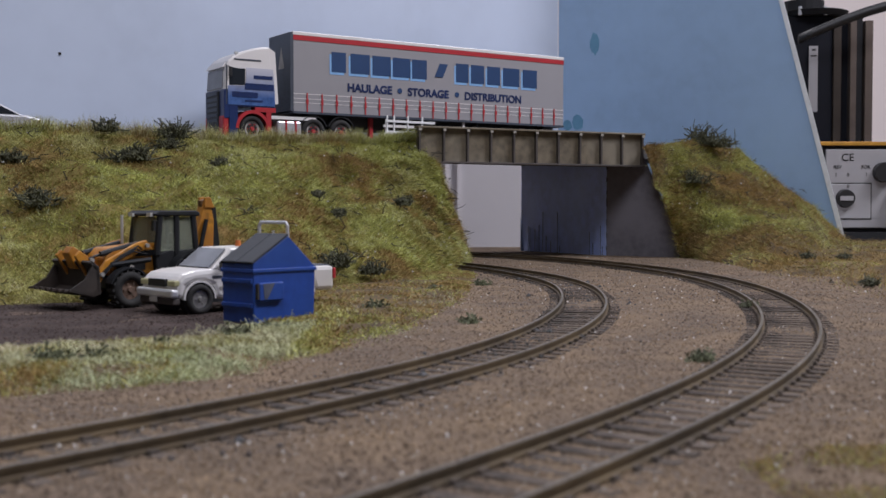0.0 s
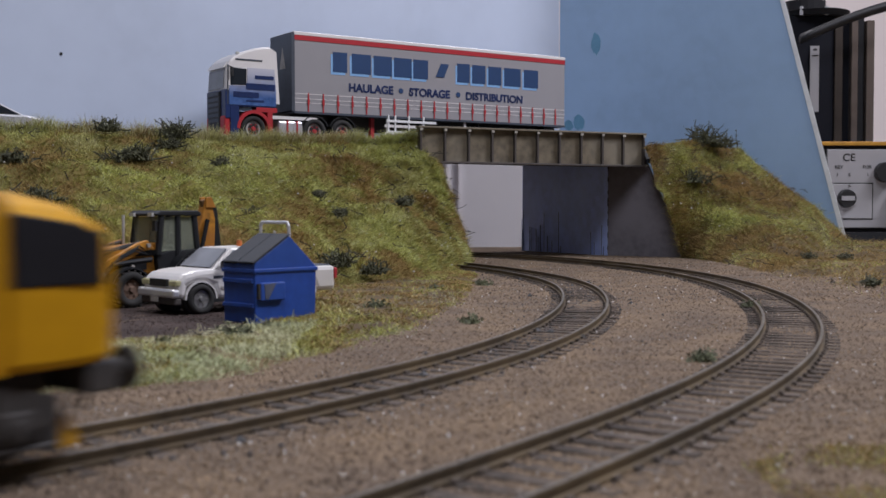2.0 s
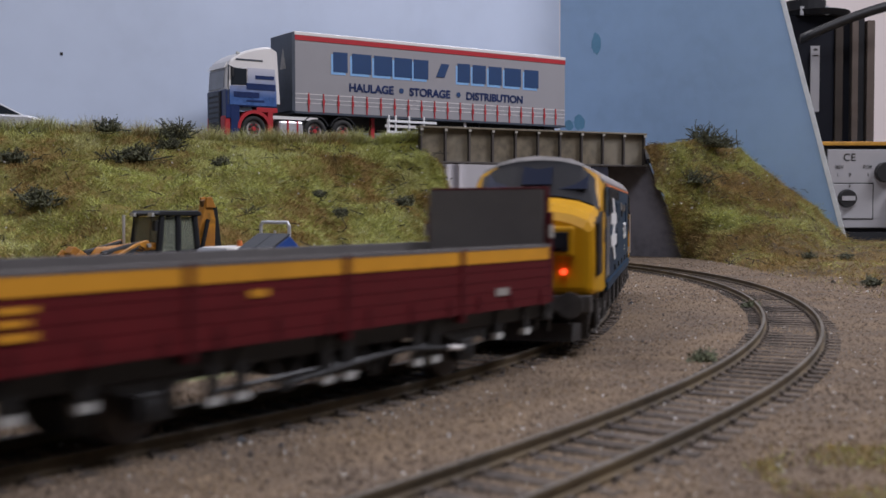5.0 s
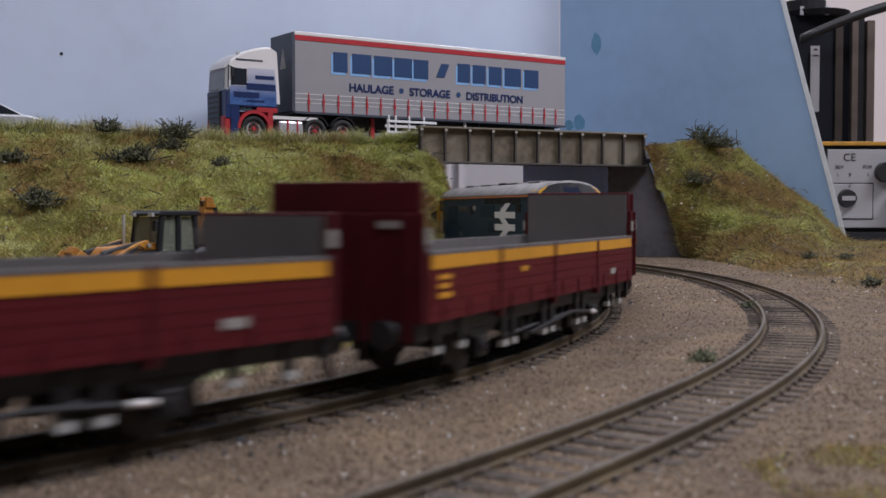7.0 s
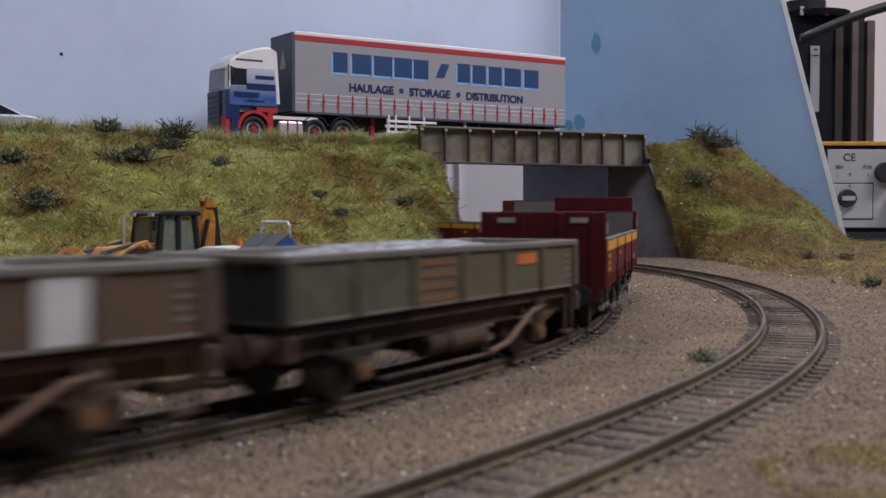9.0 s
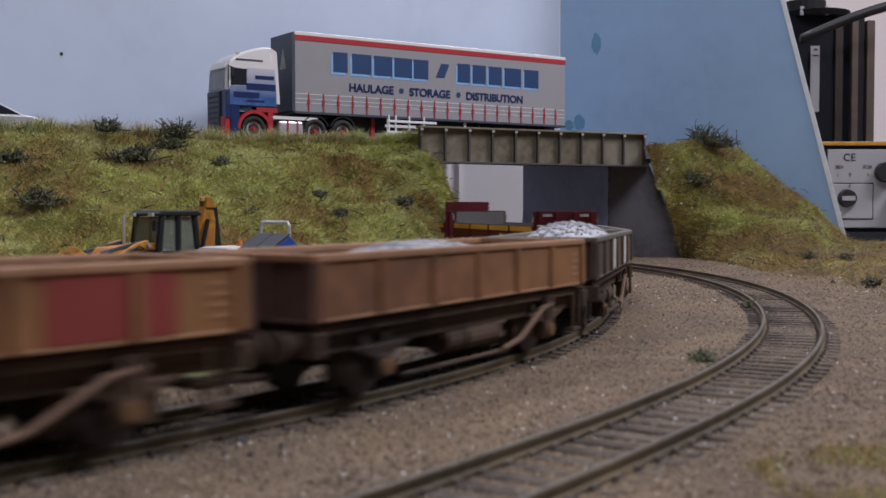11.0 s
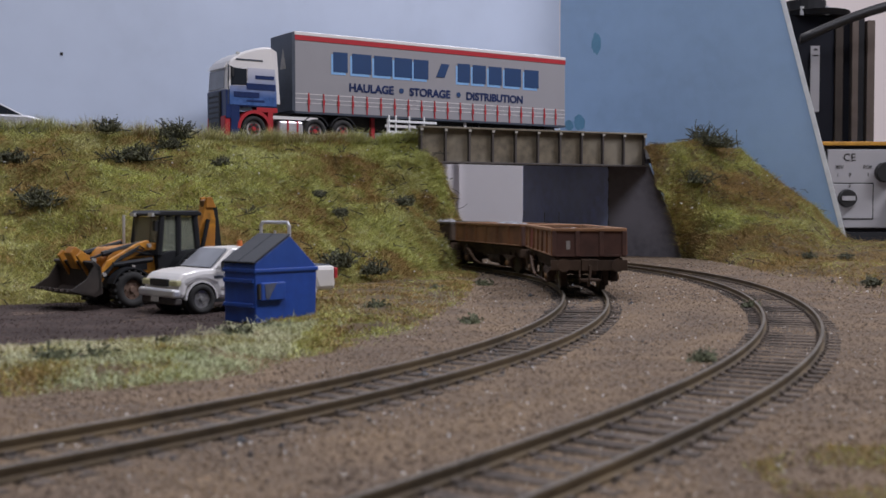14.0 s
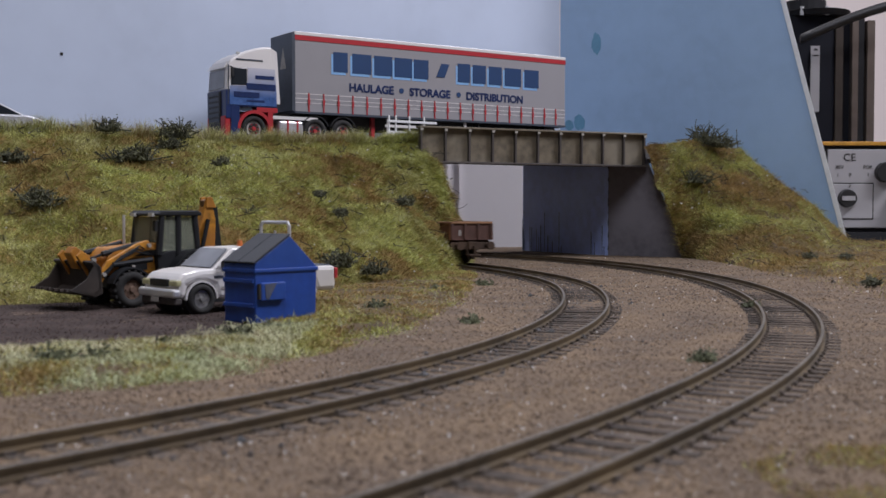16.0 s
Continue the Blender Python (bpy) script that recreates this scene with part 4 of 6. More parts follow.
def build_lorry():
    m = Matrix.Translation((-111.5 * MM, 845 * MM, 91 * MM)) @ Matrix.Rotation(math.atan2(0.559, 0.829), 4, "Z")
    lr = thing("articulated_lorry", "articulated lorry with grey curtain-sided trailer and white and blue cab", "lorry", m=m)
    W = 36
    tr = part("trailer_body", Shape().box(0.8, 262.4, 0, W, 17.2, 76.2), CURTAIN, lr, bevel=0.5)
    part("roof_edge", Shape().box(0.4, 262.6, -0.4, W + 0.4, 74.2, 77), CAB_WHITE, tr, bevel=0.4)
    part("red_band", Shape().box(0.9, 262.4, -0.3, 0.2, 70.6, 74.2), RED, tr)
    # Dark colour carries the shade of this end, turned away from the light.
    part("headboard", Shape().prism([(-1.6, 18), (0.9, 17), (0.9, 76.6), (-1.6, 76)], -0.2, W + 0.2), HEADBOARD, tr, "headboard, painted dark for its shaded end")
    part("skirt_line", Shape().box(1, 262.4, -0.15, 0.1, 30.6, 31.1).box(1, 262.4, -0.15, 0.1, 27, 27.4).box(1, 262.4, -0.15, 0.1, 24, 24.4), CAB_WHITE, tr)
    part("bottom_rail", Shape().box(0.6, 262.6, -0.5, W + 0.5, 16, 17.6), HEADBOARD, tr)
    for k in range(20):
        x = 12.2 + k * (251.5 - 12.2) / 19
        st = part("curtain_strap", Shape().box(x - 0.45, x + 0.45, -0.55, -0.1, 17.4, 31.5), RED, tr, "red strap")
        part("buckle", Shape().box(x - 0.9, x + 0.9, -0.8, -0.5, 23, 27), RED, st)
    # the big name stands as plain blocks
    for x0, wd in ((33, 12.5), (49.5, 17), (69, 16.5), (87.5, 16.5), (105.5, 14), (148, 12.5), (163, 13.5), (179.5, 13.5), (196, 17.5), (217, 15.5)):
        dx = (x0 - 33) * -0.0045
        blk = part("lettering_block", Shape().box(x0, x0 + wd, -0.35, -0.1, 48.8 + dx, 64 + dx), NAVY, tr)
        part("block_shadow", Shape().box(x0 - 1.6, x0 + wd - 1.6, -0.2, -0.02, 46.9 + dx, 62 + dx), PALE_BLUE, blk, "pale blue drop shadow")
    part("small_lettering_block", Shape().prism([(127, 51), (135, 51), (140, 62), (132, 62)], -0.35, -0.05), NAVY, tr)
    text_part("lettering", "HAULAGE", 8.6, CAB_NAVY, tr, upright(46.6, -0.25, 35.0), 0.12, bold=0.28, stretch=1.04)
    text_part("lettering", "STORAGE", 8.6, CAB_NAVY, tr, upright(101.5, -0.25, 34.8), 0.12, bold=0.28, stretch=1.04)
    text_part("lettering", "DISTRIBUTION", 8.6, CAB_NAVY, tr, upright(156.4, -0.25, 34.6), 0.12, bold=0.28, stretch=1.04)
    for x in (94, 149):
        part("bullet", Shape().cyl((x, -0.2, 38), (0, 1, 0), 2.2, 0.3, 8), NAVY, tr)
    part("headboard_mark", Shape().loft([[(-1.8, 10, 50), (-1.8, 20, 50), (-1.8, 15, 66)], [(-1.62, 10, 50), (-1.62, 20, 50), (-1.62, 15, 66)]]), STICKER, tr)
    # chassis
    ch = part("chassis", Shape().box(-50, 258, 9, 13, 6, 16).box(-50, 258, 23, 27, 6, 16), DARK, lr)
    for x in (18, 42):
        road_wheel(lr, x, 5, 3.1, 10, 9, WHEEL_RIM, -1, 0.6, RED)
        road_wheel(lr, x, W - 5, 3.1, 10, 9, WHEEL_RIM, 1, 0.6, RED)
        part("mudguard", Shape().loft([[(x + math.cos(a) * r, y, 3.1 + math.sin(a) * r) for r, y in ((11.4, 0.5), (11.4, 10), (12.2, 10), (12.2, 0.5))] for a in [math.pi * (0.12 + 0.076 * k) for k in range(11)]]), BLACK, lr)
    for x in (178, 205, 232):
        road_wheel(lr, x, 5, 3.1, 10, 9, WHEEL_RIM, -1, 0.6, RED)
        road_wheel(lr, x, W - 5, 3.1, 10, 9, WHEEL_RIM, 1, 0.6, RED)
    for x in (170, 240):
        part("mudflap", Shape().box(x, x + 1, 1, 10, -1, 17), BLACK, lr)
    part("underrun_guard", Shape().box(80, 160, 1, 2, 3, 5).box(80, 160, 1, 2, 9, 11).box(82, 84, 1.5, 3, 3, 17).box(156, 158, 1.5, 3, 3, 17), CAB_WHITE, lr)
    part("landing_leg", Shape().box(70, 73, 6, 10, -5, 17).box(68, 75, 5, 11, -7, -5), RED, lr)
    part("fuel_tank", Shape().box(-12, 8, 0.5, 10, -2, 10), CHROME, lr, "bright metal fuel tank", bevel=1.4)
    for x in (-5, 3):
        part("tank_strap", Shape().box(x - 0.7, x + 0.7, 0.1, 10.2, -2.3, 10.3), RED, lr)
    part("side_skirt", Shape().box(-20, 20, 0.6, 6, 11, 13.4), CAB_WHITE, lr)
    # cab
    body_prof = [(-53.6, 20), (-53.6, 31), (-53.0, 42), (-52.2, 48), (-50.6, 51.6), (-47.4, 54.6), (-42.6, 57.4), (-36.8, 59.8), (-30.4, 61.8), (-24, 63.2), (-17.5, 63.8), (-14, 34), (-14, 19)]
    cab = part("cab", Shape().prism(body_prof, 0.8, W - 0.8), CAB_WHITE, lr, "white cab with high roof fairing", bevel=1.6)
    low = Shape().prism([(-53.9, 10), (-54, 31), (-50, 31), (-44.5, 31), (-14, 31), (-13.8, 18.8), (-44, 18.8), (-46, 10)], 0.6, W - 0.6)
    lower = part("lower_cab", low, CAB_NAVY, cab, "navy lower cab", bevel=0.5)
    part("livery_panel", Shape().prism([(-51, 31), (-14.2, 31), (-15.4, 47.2), (-36.8, 47.2), (-37, 34.2), (-51, 33.6)], 0.35, 0.7).prism([(-51, 20), (-14, 20), (-14.2, 31), (-51, 31)], 0.3, 0.62), CAB_BLUE, cab, "mottled blue printed livery")
    for x0, x1, z0, z1 in ((-31, -16, 39.4, 42), (-38, -15, 31.5, 36), (-48, -28, 25.5, 29.5), (-38, -24, 22.6, 24)):
        part("lettering_bar", Shape().box(x0, x1, 0.1, 0.4, z0, z1), CAB_NAVY, cab)
    part("web_address_bar", Shape().box(-46, -25, 0.5, 0.82, 52.3, 53.4), HEADBOARD, cab)
    part("side_window", Shape().prism([(-50, 34), (-37.5, 34.5), (-37.5, 46.5), (-50, 47)], 0.5, 1.2), GLASS, cab, bevel=0.3)
    part("door_pillar", Shape().prism([(-52.6, 20), (-51.9, 20), (-51.4, 48.5), (-52.1, 48.5)], 0.4, 1.2), HEADBOARD, cab)
    part("red_arch", Shape().loft([[(-31.6 + math.cos(a) * r, y, 3.1 + math.sin(a) * r) for r, y in ((11.2, 0.2), (11.2, 12), (13.6, 12), (13.6, 0.2))] for a in [math.pi * k / 12 for k in range(13)]]), RED, cab, "red wheel arch")
    part("red_sill", Shape().box(-30, -13.4, 0.3, 8, 15.6, 18.9).box(-21, -17, 0.3, 8, -3, 16), RED, cab)
    part("red_bumper", Shape().box(-54.5, -50, 1.2, W - 1.2, -3, 12), RED, cab, "red front bumper", bevel=1.0)
    part("door_bottom", Shape().box(-50, -43.5, 0.4, 6, -2, 19), CAB_NAVY, cab)
    gr = part("grille", Shape().box(-55.0, -53.4, 9, W - 5, 0, 30), BLACK, cab, "black front grille", bevel=0.6)
    for k in range(6):
        part("grille_slat", Shape().box(-55.5, -54.9, 10.5, W - 7, 8 + k * 3.8, 10.2 + k * 3.8), HEADBOARD, gr)
    part("windscreen", Shape().loft([[(-54.3, 4, 32), (-54.3, W - 4, 32), (-53.2, W - 4, 45.5), (-53.2, 5, 45.5)], [(-53, 4, 32), (-53, W - 4, 32), (-52, W - 4, 45.5), (-52, 5, 45.5)]]), GLASS_GREY, cab)
    part("sun_visor", Shape().prism([(-54.4, 46.5), (-52.6, 47), (-51.5, 50), (-52.2, 50.2)], 3, W - 3), CAB_WHITE, cab)
    for y in (-1.6, W + 0.2):
        mr = part("mirror", Shape().box(-50.6, -48.4, y - 0.4, y + 1.2, 40, 47), BLACK, cab, bevel=0.5)
        part("mirror_arm", Shape().tube([(-49.5, y + 0.4, 46.6), (-51, 2 if y < 10 else W - 2, 48)], 0.4), BLACK, mr)
    for y in (0.9, W - 2):
        part("air_deflector", Shape().prism([(-18.5, 63), (-13.5, 60), (-11, 22), (-14, 22)], y, y + 1.1), CAB_WHITE, cab)
    part("marker_lamp", Shape().box(-45, -42.6, 1.4, 2.8, 56.8, 58.4), LENS, cab)
    for y in (5.4, W - 5.4):
        road_wheel(lr, -31.6, y, 3.1, 10, 8, WHEEL_RIM, -1 if y < 20 else 1, 0.6, RED)
    return lr


build_lorry()

# ---- white railings on the bridge approach ----
def build_railing():
    u = Vector((0.829, 0.559))
    o = Vector((-44.0, 838.0))
    rl = thing("railing", "white painted post and rail fence beside the bridge", "fence", m=Matrix.Translation((o.x * MM, o.y * MM, 83.7 * MM)) @ Matrix.Rotation(math.atan2(u.y, u.x), 4, "Z"))
    for x in (4, 10, 22, 35):
        part("post", Shape().box(x - 0.6, x + 0.6, -0.6, 0.6, 0, 21.5), WHITE, rl, bevel=0.15)
    for z in (9.0, 17.0):
        part("rail", Shape().box(2, 46, -1.1, -0.55, z - 0.9, z + 0.9), WHITE, rl, bevel=0.15)
    return rl


build_railing()

# ---- silver car on the road ----
SILVER = mat("silver_car_paint", (0.5, 0.5, 0.52), 0.3, 0.4, vary=0.05, bump=0)


def build_car():
    m = mpose(-299, 742, 83.7, 0, 0, math.degrees(math.atan2(0.559, 0.829)))
    car = thing("saloon_car", "silver model saloon car standing on the road", "car", m=m)
    body = [(-38, 4), (-38.5, 10), (-34, 13), (-22, 14.5), (26, 14.5), (36, 12.5), (38, 8), (37, 4)]
    b = part("body", Shape().prism(body, 0, 24), SILVER, car, bevel=1.4)
    part("roof", Shape().loft([[(x, 12 + s * w, z) for x, w, z in ((-22, 10.5, 14), (-12, 8.6, 21), (10, 8.8, 21.6), (25, 10.6, 14))] for s in (-1, 1)]), SILVER, car, bevel=0.8)
    part("side_glass", Shape().prism([(-19, 14.8), (-11.5, 20), (9, 20.4), (21, 14.8)], 1.2, 22.8), GLASS, b)
    for x in (-24, 24):
        for y in (1.6, 22.4):
            road_wheel(car, x, y, 4.4, 4.4, 3.2, CHROME, -1 if y < 9 else 1)
    return car


build_car()

# ---- pick-up truck in the yard ----
PICK_WHITE = mat("off_white_pickup_paint", (0.64, 0.62, 0.6), 0.3, scale=100, vary=0.08, tint=(0.6, 0.55, 0.48), bump=0)
ALLOY = mat("dull_alloy_wheel", (0.3, 0.29, 0.27), 0.45, 0.5, vary=0.3)
LAMP_YELLOW = mat("yellowed_headlamp", (0.42, 0.4, 0.22), 0.2, bump=0)


def build_pickup():
    pk = thing("pickup_truck", "white pick-up truck with an orange beacon parked in the yard", "truck", m=mpose(-78.6, 425.8, -2.3, 0, 0, 223))
    side_prof = [(-38, 6), (-38.3, 15.5), (-10, 15.8), (17, 16.1), (24, 15.6), (28.6, 14.6), (31.2, 12.6), (31.8, 6.2), (28.6, 5.4), (27.5, 10), (24, 11.4), (20, 11.4), (16.5, 10), (15, 5.0), (-15, 5.0), (-16.5, 10), (-20, 11.4), (-24, 11.4), (-27.5, 10), (-29, 6)]
    b = part("body", Shape().prism(side_prof, -12.6, 12.6), PICK_WHITE, pk, bevel=1.9)
    cab = Shape().loft([[(x, s * w, z) for x, w, z in ((17.5, 11.9, 15.4), (8, 10.2, 23.3), (-6, 10.2, 23.6), (-10, 11.4, 15.6))] for s in (-1, 1)])
    c = part("cab_roof", cab, PICK_WHITE, pk, bevel=0.7)
    part("windscreen", Shape().loft([[(16.9, -10.3, 16.2), (16.9, 10.3, 16.2), (9.2, 9.0, 22.7), (9.2, -9.0, 22.7)], [(16.9 + 0.5, -10.3, 16.6), (17.4, 10.3, 16.6), (9.6, 9.0, 23.1), (9.6, -9.0, 23.1)]]), GLASS_GREY, c)
    for s in (-1, 1):
        part("side_window", Shape().loft([[(13.5, s * 11.6, 16.4), (7.6, s * 10.3, 22.4), (-5, s * 10.4, 22.6), (-7.6, s * 11.3, 16.4)], [(13.5, s * 11.95, 16.4), (7.6, s * 10.75, 22.4), (-5, s * 10.8, 22.6), (-7.6, s * 11.7, 16.4)]]), GLASS_GREY, c)
        part("headlamp", Shape().box(29.6, 32.1, min(s * 6.8, s * 12.4), max(s * 6.8, s * 12.4), 10.2, 12.3), LAMP_YELLOW, b, "yellowed headlamp", bevel=0.5)
        part("tail_lamp", Shape().box(-38.7, -37.2, min(s * 10.6, s * 12.8), max(s * 10.6, s * 12.8), 10.5, 14.6), RED, b, "red tail lamp", bevel=0.3)
        part("wing_badge", Shape().box(13, 17, min(s * 12.6, s * 12.75), max(s * 12.6, s * 12.75), 12.6, 13.6), HEADBOARD, b)
        part("door_trim", Shape().box(-9, 14, min(s * 12.6, s * 12.85), max(s * 12.6, s * 12.85), 8.6, 9.6), STICKER, b)
        part("mirror", Shape().box(12, 14, min(s * 12.2, s * 15), max(s * 12.2, s * 15), 16, 18.6), BLACK, c, bevel=0.3)
        for x in (22, -22):
            road_wheel(pk, x, s * 11.2, 5.4, 5.4, 3.8, ALLOY, s, 0.6)
            part("wheel_arch", Shape().loft([[(x + math.cos(a) * r, y, 5.4 + math.sin(a) * r) for r, y in ((6.0, s * 10.6), (6.0, s * 12.75), (6.6, s * 12.75), (6.6, s * 10.6))] for a in [math.pi * k / 12 for k in range(13)]]), PICK_WHITE, b)
            part("arch_liner", Shape().cyl((x, s * 9.6, 5.4), (0, 1, 0), 6.1, 3.2, 20), BLACK, b)
    part("grille", Shape().box(31.2, 32.3, -6, 6, 10, 12.6), BLACK, b, "dark grille")
    part("bumper", Shape().box(30.6, 33.6, -12.8, 12.8, 6.2, 9.2), CHROME, b, "chrome front bumper", bevel=0.8)
    part("valance", Shape().box(29.5, 32.6, -12, 12, 3.6, 6.2), GIRDER_DARK, b, bevel=0.6)
    part("number_plate", Shape().box(33.5, 33.8, -2.6, 2.6, 4.6, 6.4), STICKER, b)
    part("load_bed", Shape().box(-36.5, -11.5, -11, 11, 15.2, 16.0), HEADBOARD, b)
    part("beacon", Shape().cyl((-2, 0, 24.6), (0, 0, 1), 1.2, 2.2, 12, 0.9), ORANGE, c, "orange beacon")
    part("roll_bar", Shape().tube([(-18, -9.5, 15.5), (-18, -9.5, 31.0), (-18, -8.3, 32.4), (-18, 8.3, 32.4), (-18, 9.5, 31.0), (-18, 9.5, 15.5)], 0.65, 8).tube([(-18, 0, 29), (-18, 0, 22)], 0.5, 8), CHROME, b, "bright metal hoop")
    return pk


build_pickup()

# ---- blue waste skip with a black lid ----
SKIP_BLUE = mat("worn_blue_skip_paint", (0.012, 0.06, 0.32), 0.5, scale=220, vary=0.25, tint=(0.02, 0.07, 0.28), bump=0.15)
SKIP_LID = mat("black_skip_lid", (0.02, 0.024, 0.032), 0.75, scale=200, vary=0.2)
SCRATCH = mat("rubbed_dirty_patch", (0.07, 0.08, 0.12), 0.7, vary=0.4)


def build_skip():
    sk = thing("waste_skip", "blue steel waste skip with a black hinged lid in the yard", "skip", m=mpose(-61.4, 366.7, -2.3, 0, 0, 48.2))
    prof = [(0.4, 0), (26.3, 0), (26.8, 17), (26.8, 18), (15, 28.5), (0.4, 20), (0, 19)]
    b = part("body", Shape().prism(prof, 0, 16.5), SKIP_BLUE, sk, bevel=0.35)
    part("seam", Shape().box(-0.4, 27.2, -0.5, 17, 16.6, 17.9), SKIP_BLUE, b, bevel=0.25)
    for k in range(2):
        y0 = -0.2 + k * 8.5
        part("lid", Shape().prism([(-0.8, 20.2), (14.8, 29.4), (15.2, 28.8), (-0.4, 19.4)], y0, y0 + 8.2), SKIP_LID, sk, "black plastic lid", bevel=0.3)
    for z in (5.2, 13.2):
        part("rib", Shape().box(-0.7, 0.5, 0.4, 16.1, z, z + 1.4), SKIP_BLUE, b, bevel=0.2)
    part("lift_pocket", Shape().box(1.6, 12, -1.4, 0.1, 7.4, 13.4), SKIP_BLUE, b, "steel lifting pocket", bevel=0.4)
    # Dark block stands in for the shade inside the open pocket.
    part("pocket_mouth", Shape().box(0.9, 1.7, -1.2, 0.0, 8, 13), DARK, b)
    part("rubbed_patch", Shape().prism([(3, 12.9), (8, 13.2), (4.6, 7.8), (3.4, 8.4)], -1.52, -1.42), SCRATCH, b, "bare rubbed patch")
    return sk


build_skip()

# ---- backhoe loader in the yard ----
DIGGER = mat("worn_digger_yellow", (0.56, 0.235, 0.012), 0.55, scale=300, vary=0.6, tint=(0.36, 0.14, 0.015), bump=0.15, coarse=0.4)
MUDDY_STEEL = mat("mud_dark_bucket_steel", (0.028, 0.022, 0.018), 0.8, scale=320, vary=0.5, tint=(0.05, 0.036, 0.028), bump=0.3)
DIGGER_DIRT = mat("mud_brown_hub", (0.16, 0.1, 0.07), 0.8, vary=0.3)
CAB_GREY = mat("charcoal_cab_frame", (0.018, 0.019, 0.021), 0.55, spec=0.2, scale=200, vary=0.2)
CLEAR = bpy.data.materials.new("pale_cab_glass")
CLEAR.use_nodes = True
_n = CLEAR.node_tree.nodes["Principled BSDF"]
_n.inputs["Base Color"].default_value, _n.inputs["Roughness"].default_value, _n.inputs["Transmission Weight"].default_value = (0.42, 0.45, 0.36, 1), 0.12, 0.72
_n.inputs["IOR"].default_value = 1.05


def build_digger():
    dg = thing("backhoe_loader", "muddy yellow backhoe loader with raised rear arm in the yard", "loader", m=mpose(-118.4, 448, -2.3, 0, 0, 224.6))
    for s in (-1, 1):
        road_wheel(dg, 14, s * 12.6, 7.0, 7.0, 5.4, DIGGER_DIRT, s, 0.55)
        road_wheel(dg, -15, s * 12.6, 9.8, 9.8, 6.4, DIGGER_DIRT, s, 0.55)
        for x, r in ((14, 7.0), (-15, 9.8)):
            tr = Shape()
            for k in range(18):
                a = k * math.tau / 18
                c, q = math.cos(a), math.sin(a)
                m = Matrix.Translation((x + c * r, s * 12.6, r + q * r)) @ Matrix.Rotation(-a, 4, "Y")
                tr.box(-0.3, 0.5, -2.4, 2.4, -0.5, 0.5, m)
            part("tread", tr, TYRE, dg)
        part("front_mudguard", Shape().loft([[(14 + math.cos(a) * r, y, 7 + math.sin(a) * r) for r, y in ((7.9, s * 10), (7.9, s * 15), (8.6, s * 15), (8.6, s * 10))] for a in [math.pi * (0.1 + 0.07 * k) for k in range(11)]]), CAB_GREY, dg)
        part("rear_mudguard", Shape().loft([[(-15 + math.cos(a) * r, y, 9.8 + math.sin(a) * r) for r, y in ((10.8, s * 8), (10.8, s * 15.6), (11.8, s * 15.6), (11.8, s * 8))] for a in [math.pi * (0.08 + 0.07 * k) for k in range(13)]]), CAB_GREY, dg)
        # loader arm with rams
        ar = part("loader_arm", Shape().prism([(2, 22), (5, 25.5), (9, 24.5), (22, 18), (26.5, 12), (29, 6.5), (27, 5.5), (24, 10.5), (20, 15.5), (6, 21.5)], s * 10 - 1, s * 10 + 1), DIGGER, dg, bevel=0.3)
        part("lift_ram", Shape().tube([(4, s * 11.5, 18), (20, s * 11.5, 16.5)], 1.0, 8), CAB_GREY, ar, "dark hydraulic ram")
        part("tilt_ram", Shape().tube([(7, s * 7, 24), (22, s * 7, 20.5)], 1.1, 8).tube([(22, s * 7, 20.5), (28, s * 7, 18.5)], 0.5, 8), CAB_GREY, ar, "dark hydraulic ram")
        part("tilt_lever", Shape().prism([(25, 10), (27, 10), (33, 20), (31, 22), (28, 20)], s * 7.5 - 0.8, s * 7.5 + 0.8), DIGGER, ar, bevel=0.25)
        for x, z in ((5, 23.5), (24, 13), (28, 18.5), (12, 15.5)):
            part("pin", Shape().cyl((x, s * 11.6, z), (0, 1, 0), 0.8, 1.2, 10), STICKER, ar)
    part("chassis", Shape().box(-26, 20, -7, 7, 7, 13), CAB_GREY, dg, bevel=0.6)
    bn = part("bonnet", Shape().prism([(-2, 12), (20, 12), (21, 19), (18, 22.5), (-2, 24.5)], -8, 8), DIGGER, dg, bevel=1.0)
    for s in (-1, 1):
        part("side_grille", Shape().box(4, 17, min(s * 8, s * 8.3), max(s * 8, s * 8.3), 14, 18), CAB_GREY, bn)
        part("work_lamp", Shape().cyl((19.5, s * 7, 15.5), (1, 0, 0.2), 1.3, 1.5, 12), LENS, bn)
    for s in (-1, 1):
        part("bonnet_stripe", Shape().box(-1, 9, min(s * 8, s * 8.25), max(s * 8, s * 8.25), 19.4, 21.6), CAB_GREY, bn, "black side stripe")
        for k in range(3):
            part("hydraulic_hose", Shape().tube([(3 + k, s * (9.2 + 0.6 * k), 20), (9 + k, s * 11.8, 23.4 - k), (17 + k, s * 11.9, 19.6 - k), (24, s * 11.7, 13.6 - k)], 0.3, 6), CAB_GREY, bn)
        part("arm_link", Shape().prism([(14, 8), (17, 8), (20, 17), (17.6, 18)], s * 8.6 - 0.5, s * 8.6 + 0.5), DIGGER, bn, bevel=0.2)
    part("exhaust_stack", Shape().tube([(6, -6, 23), (6, -6, 35)], 0.6, 8), CHROME, bn)
    # cab: posts, roof, glass
    cb = part("cab_floor", Shape().prism([(-19, 12), (0, 12), (1, 20), (-6, 21.5), (-19, 21.5)], -10.5, 10.5), CAB_GREY, dg, bevel=0.5)
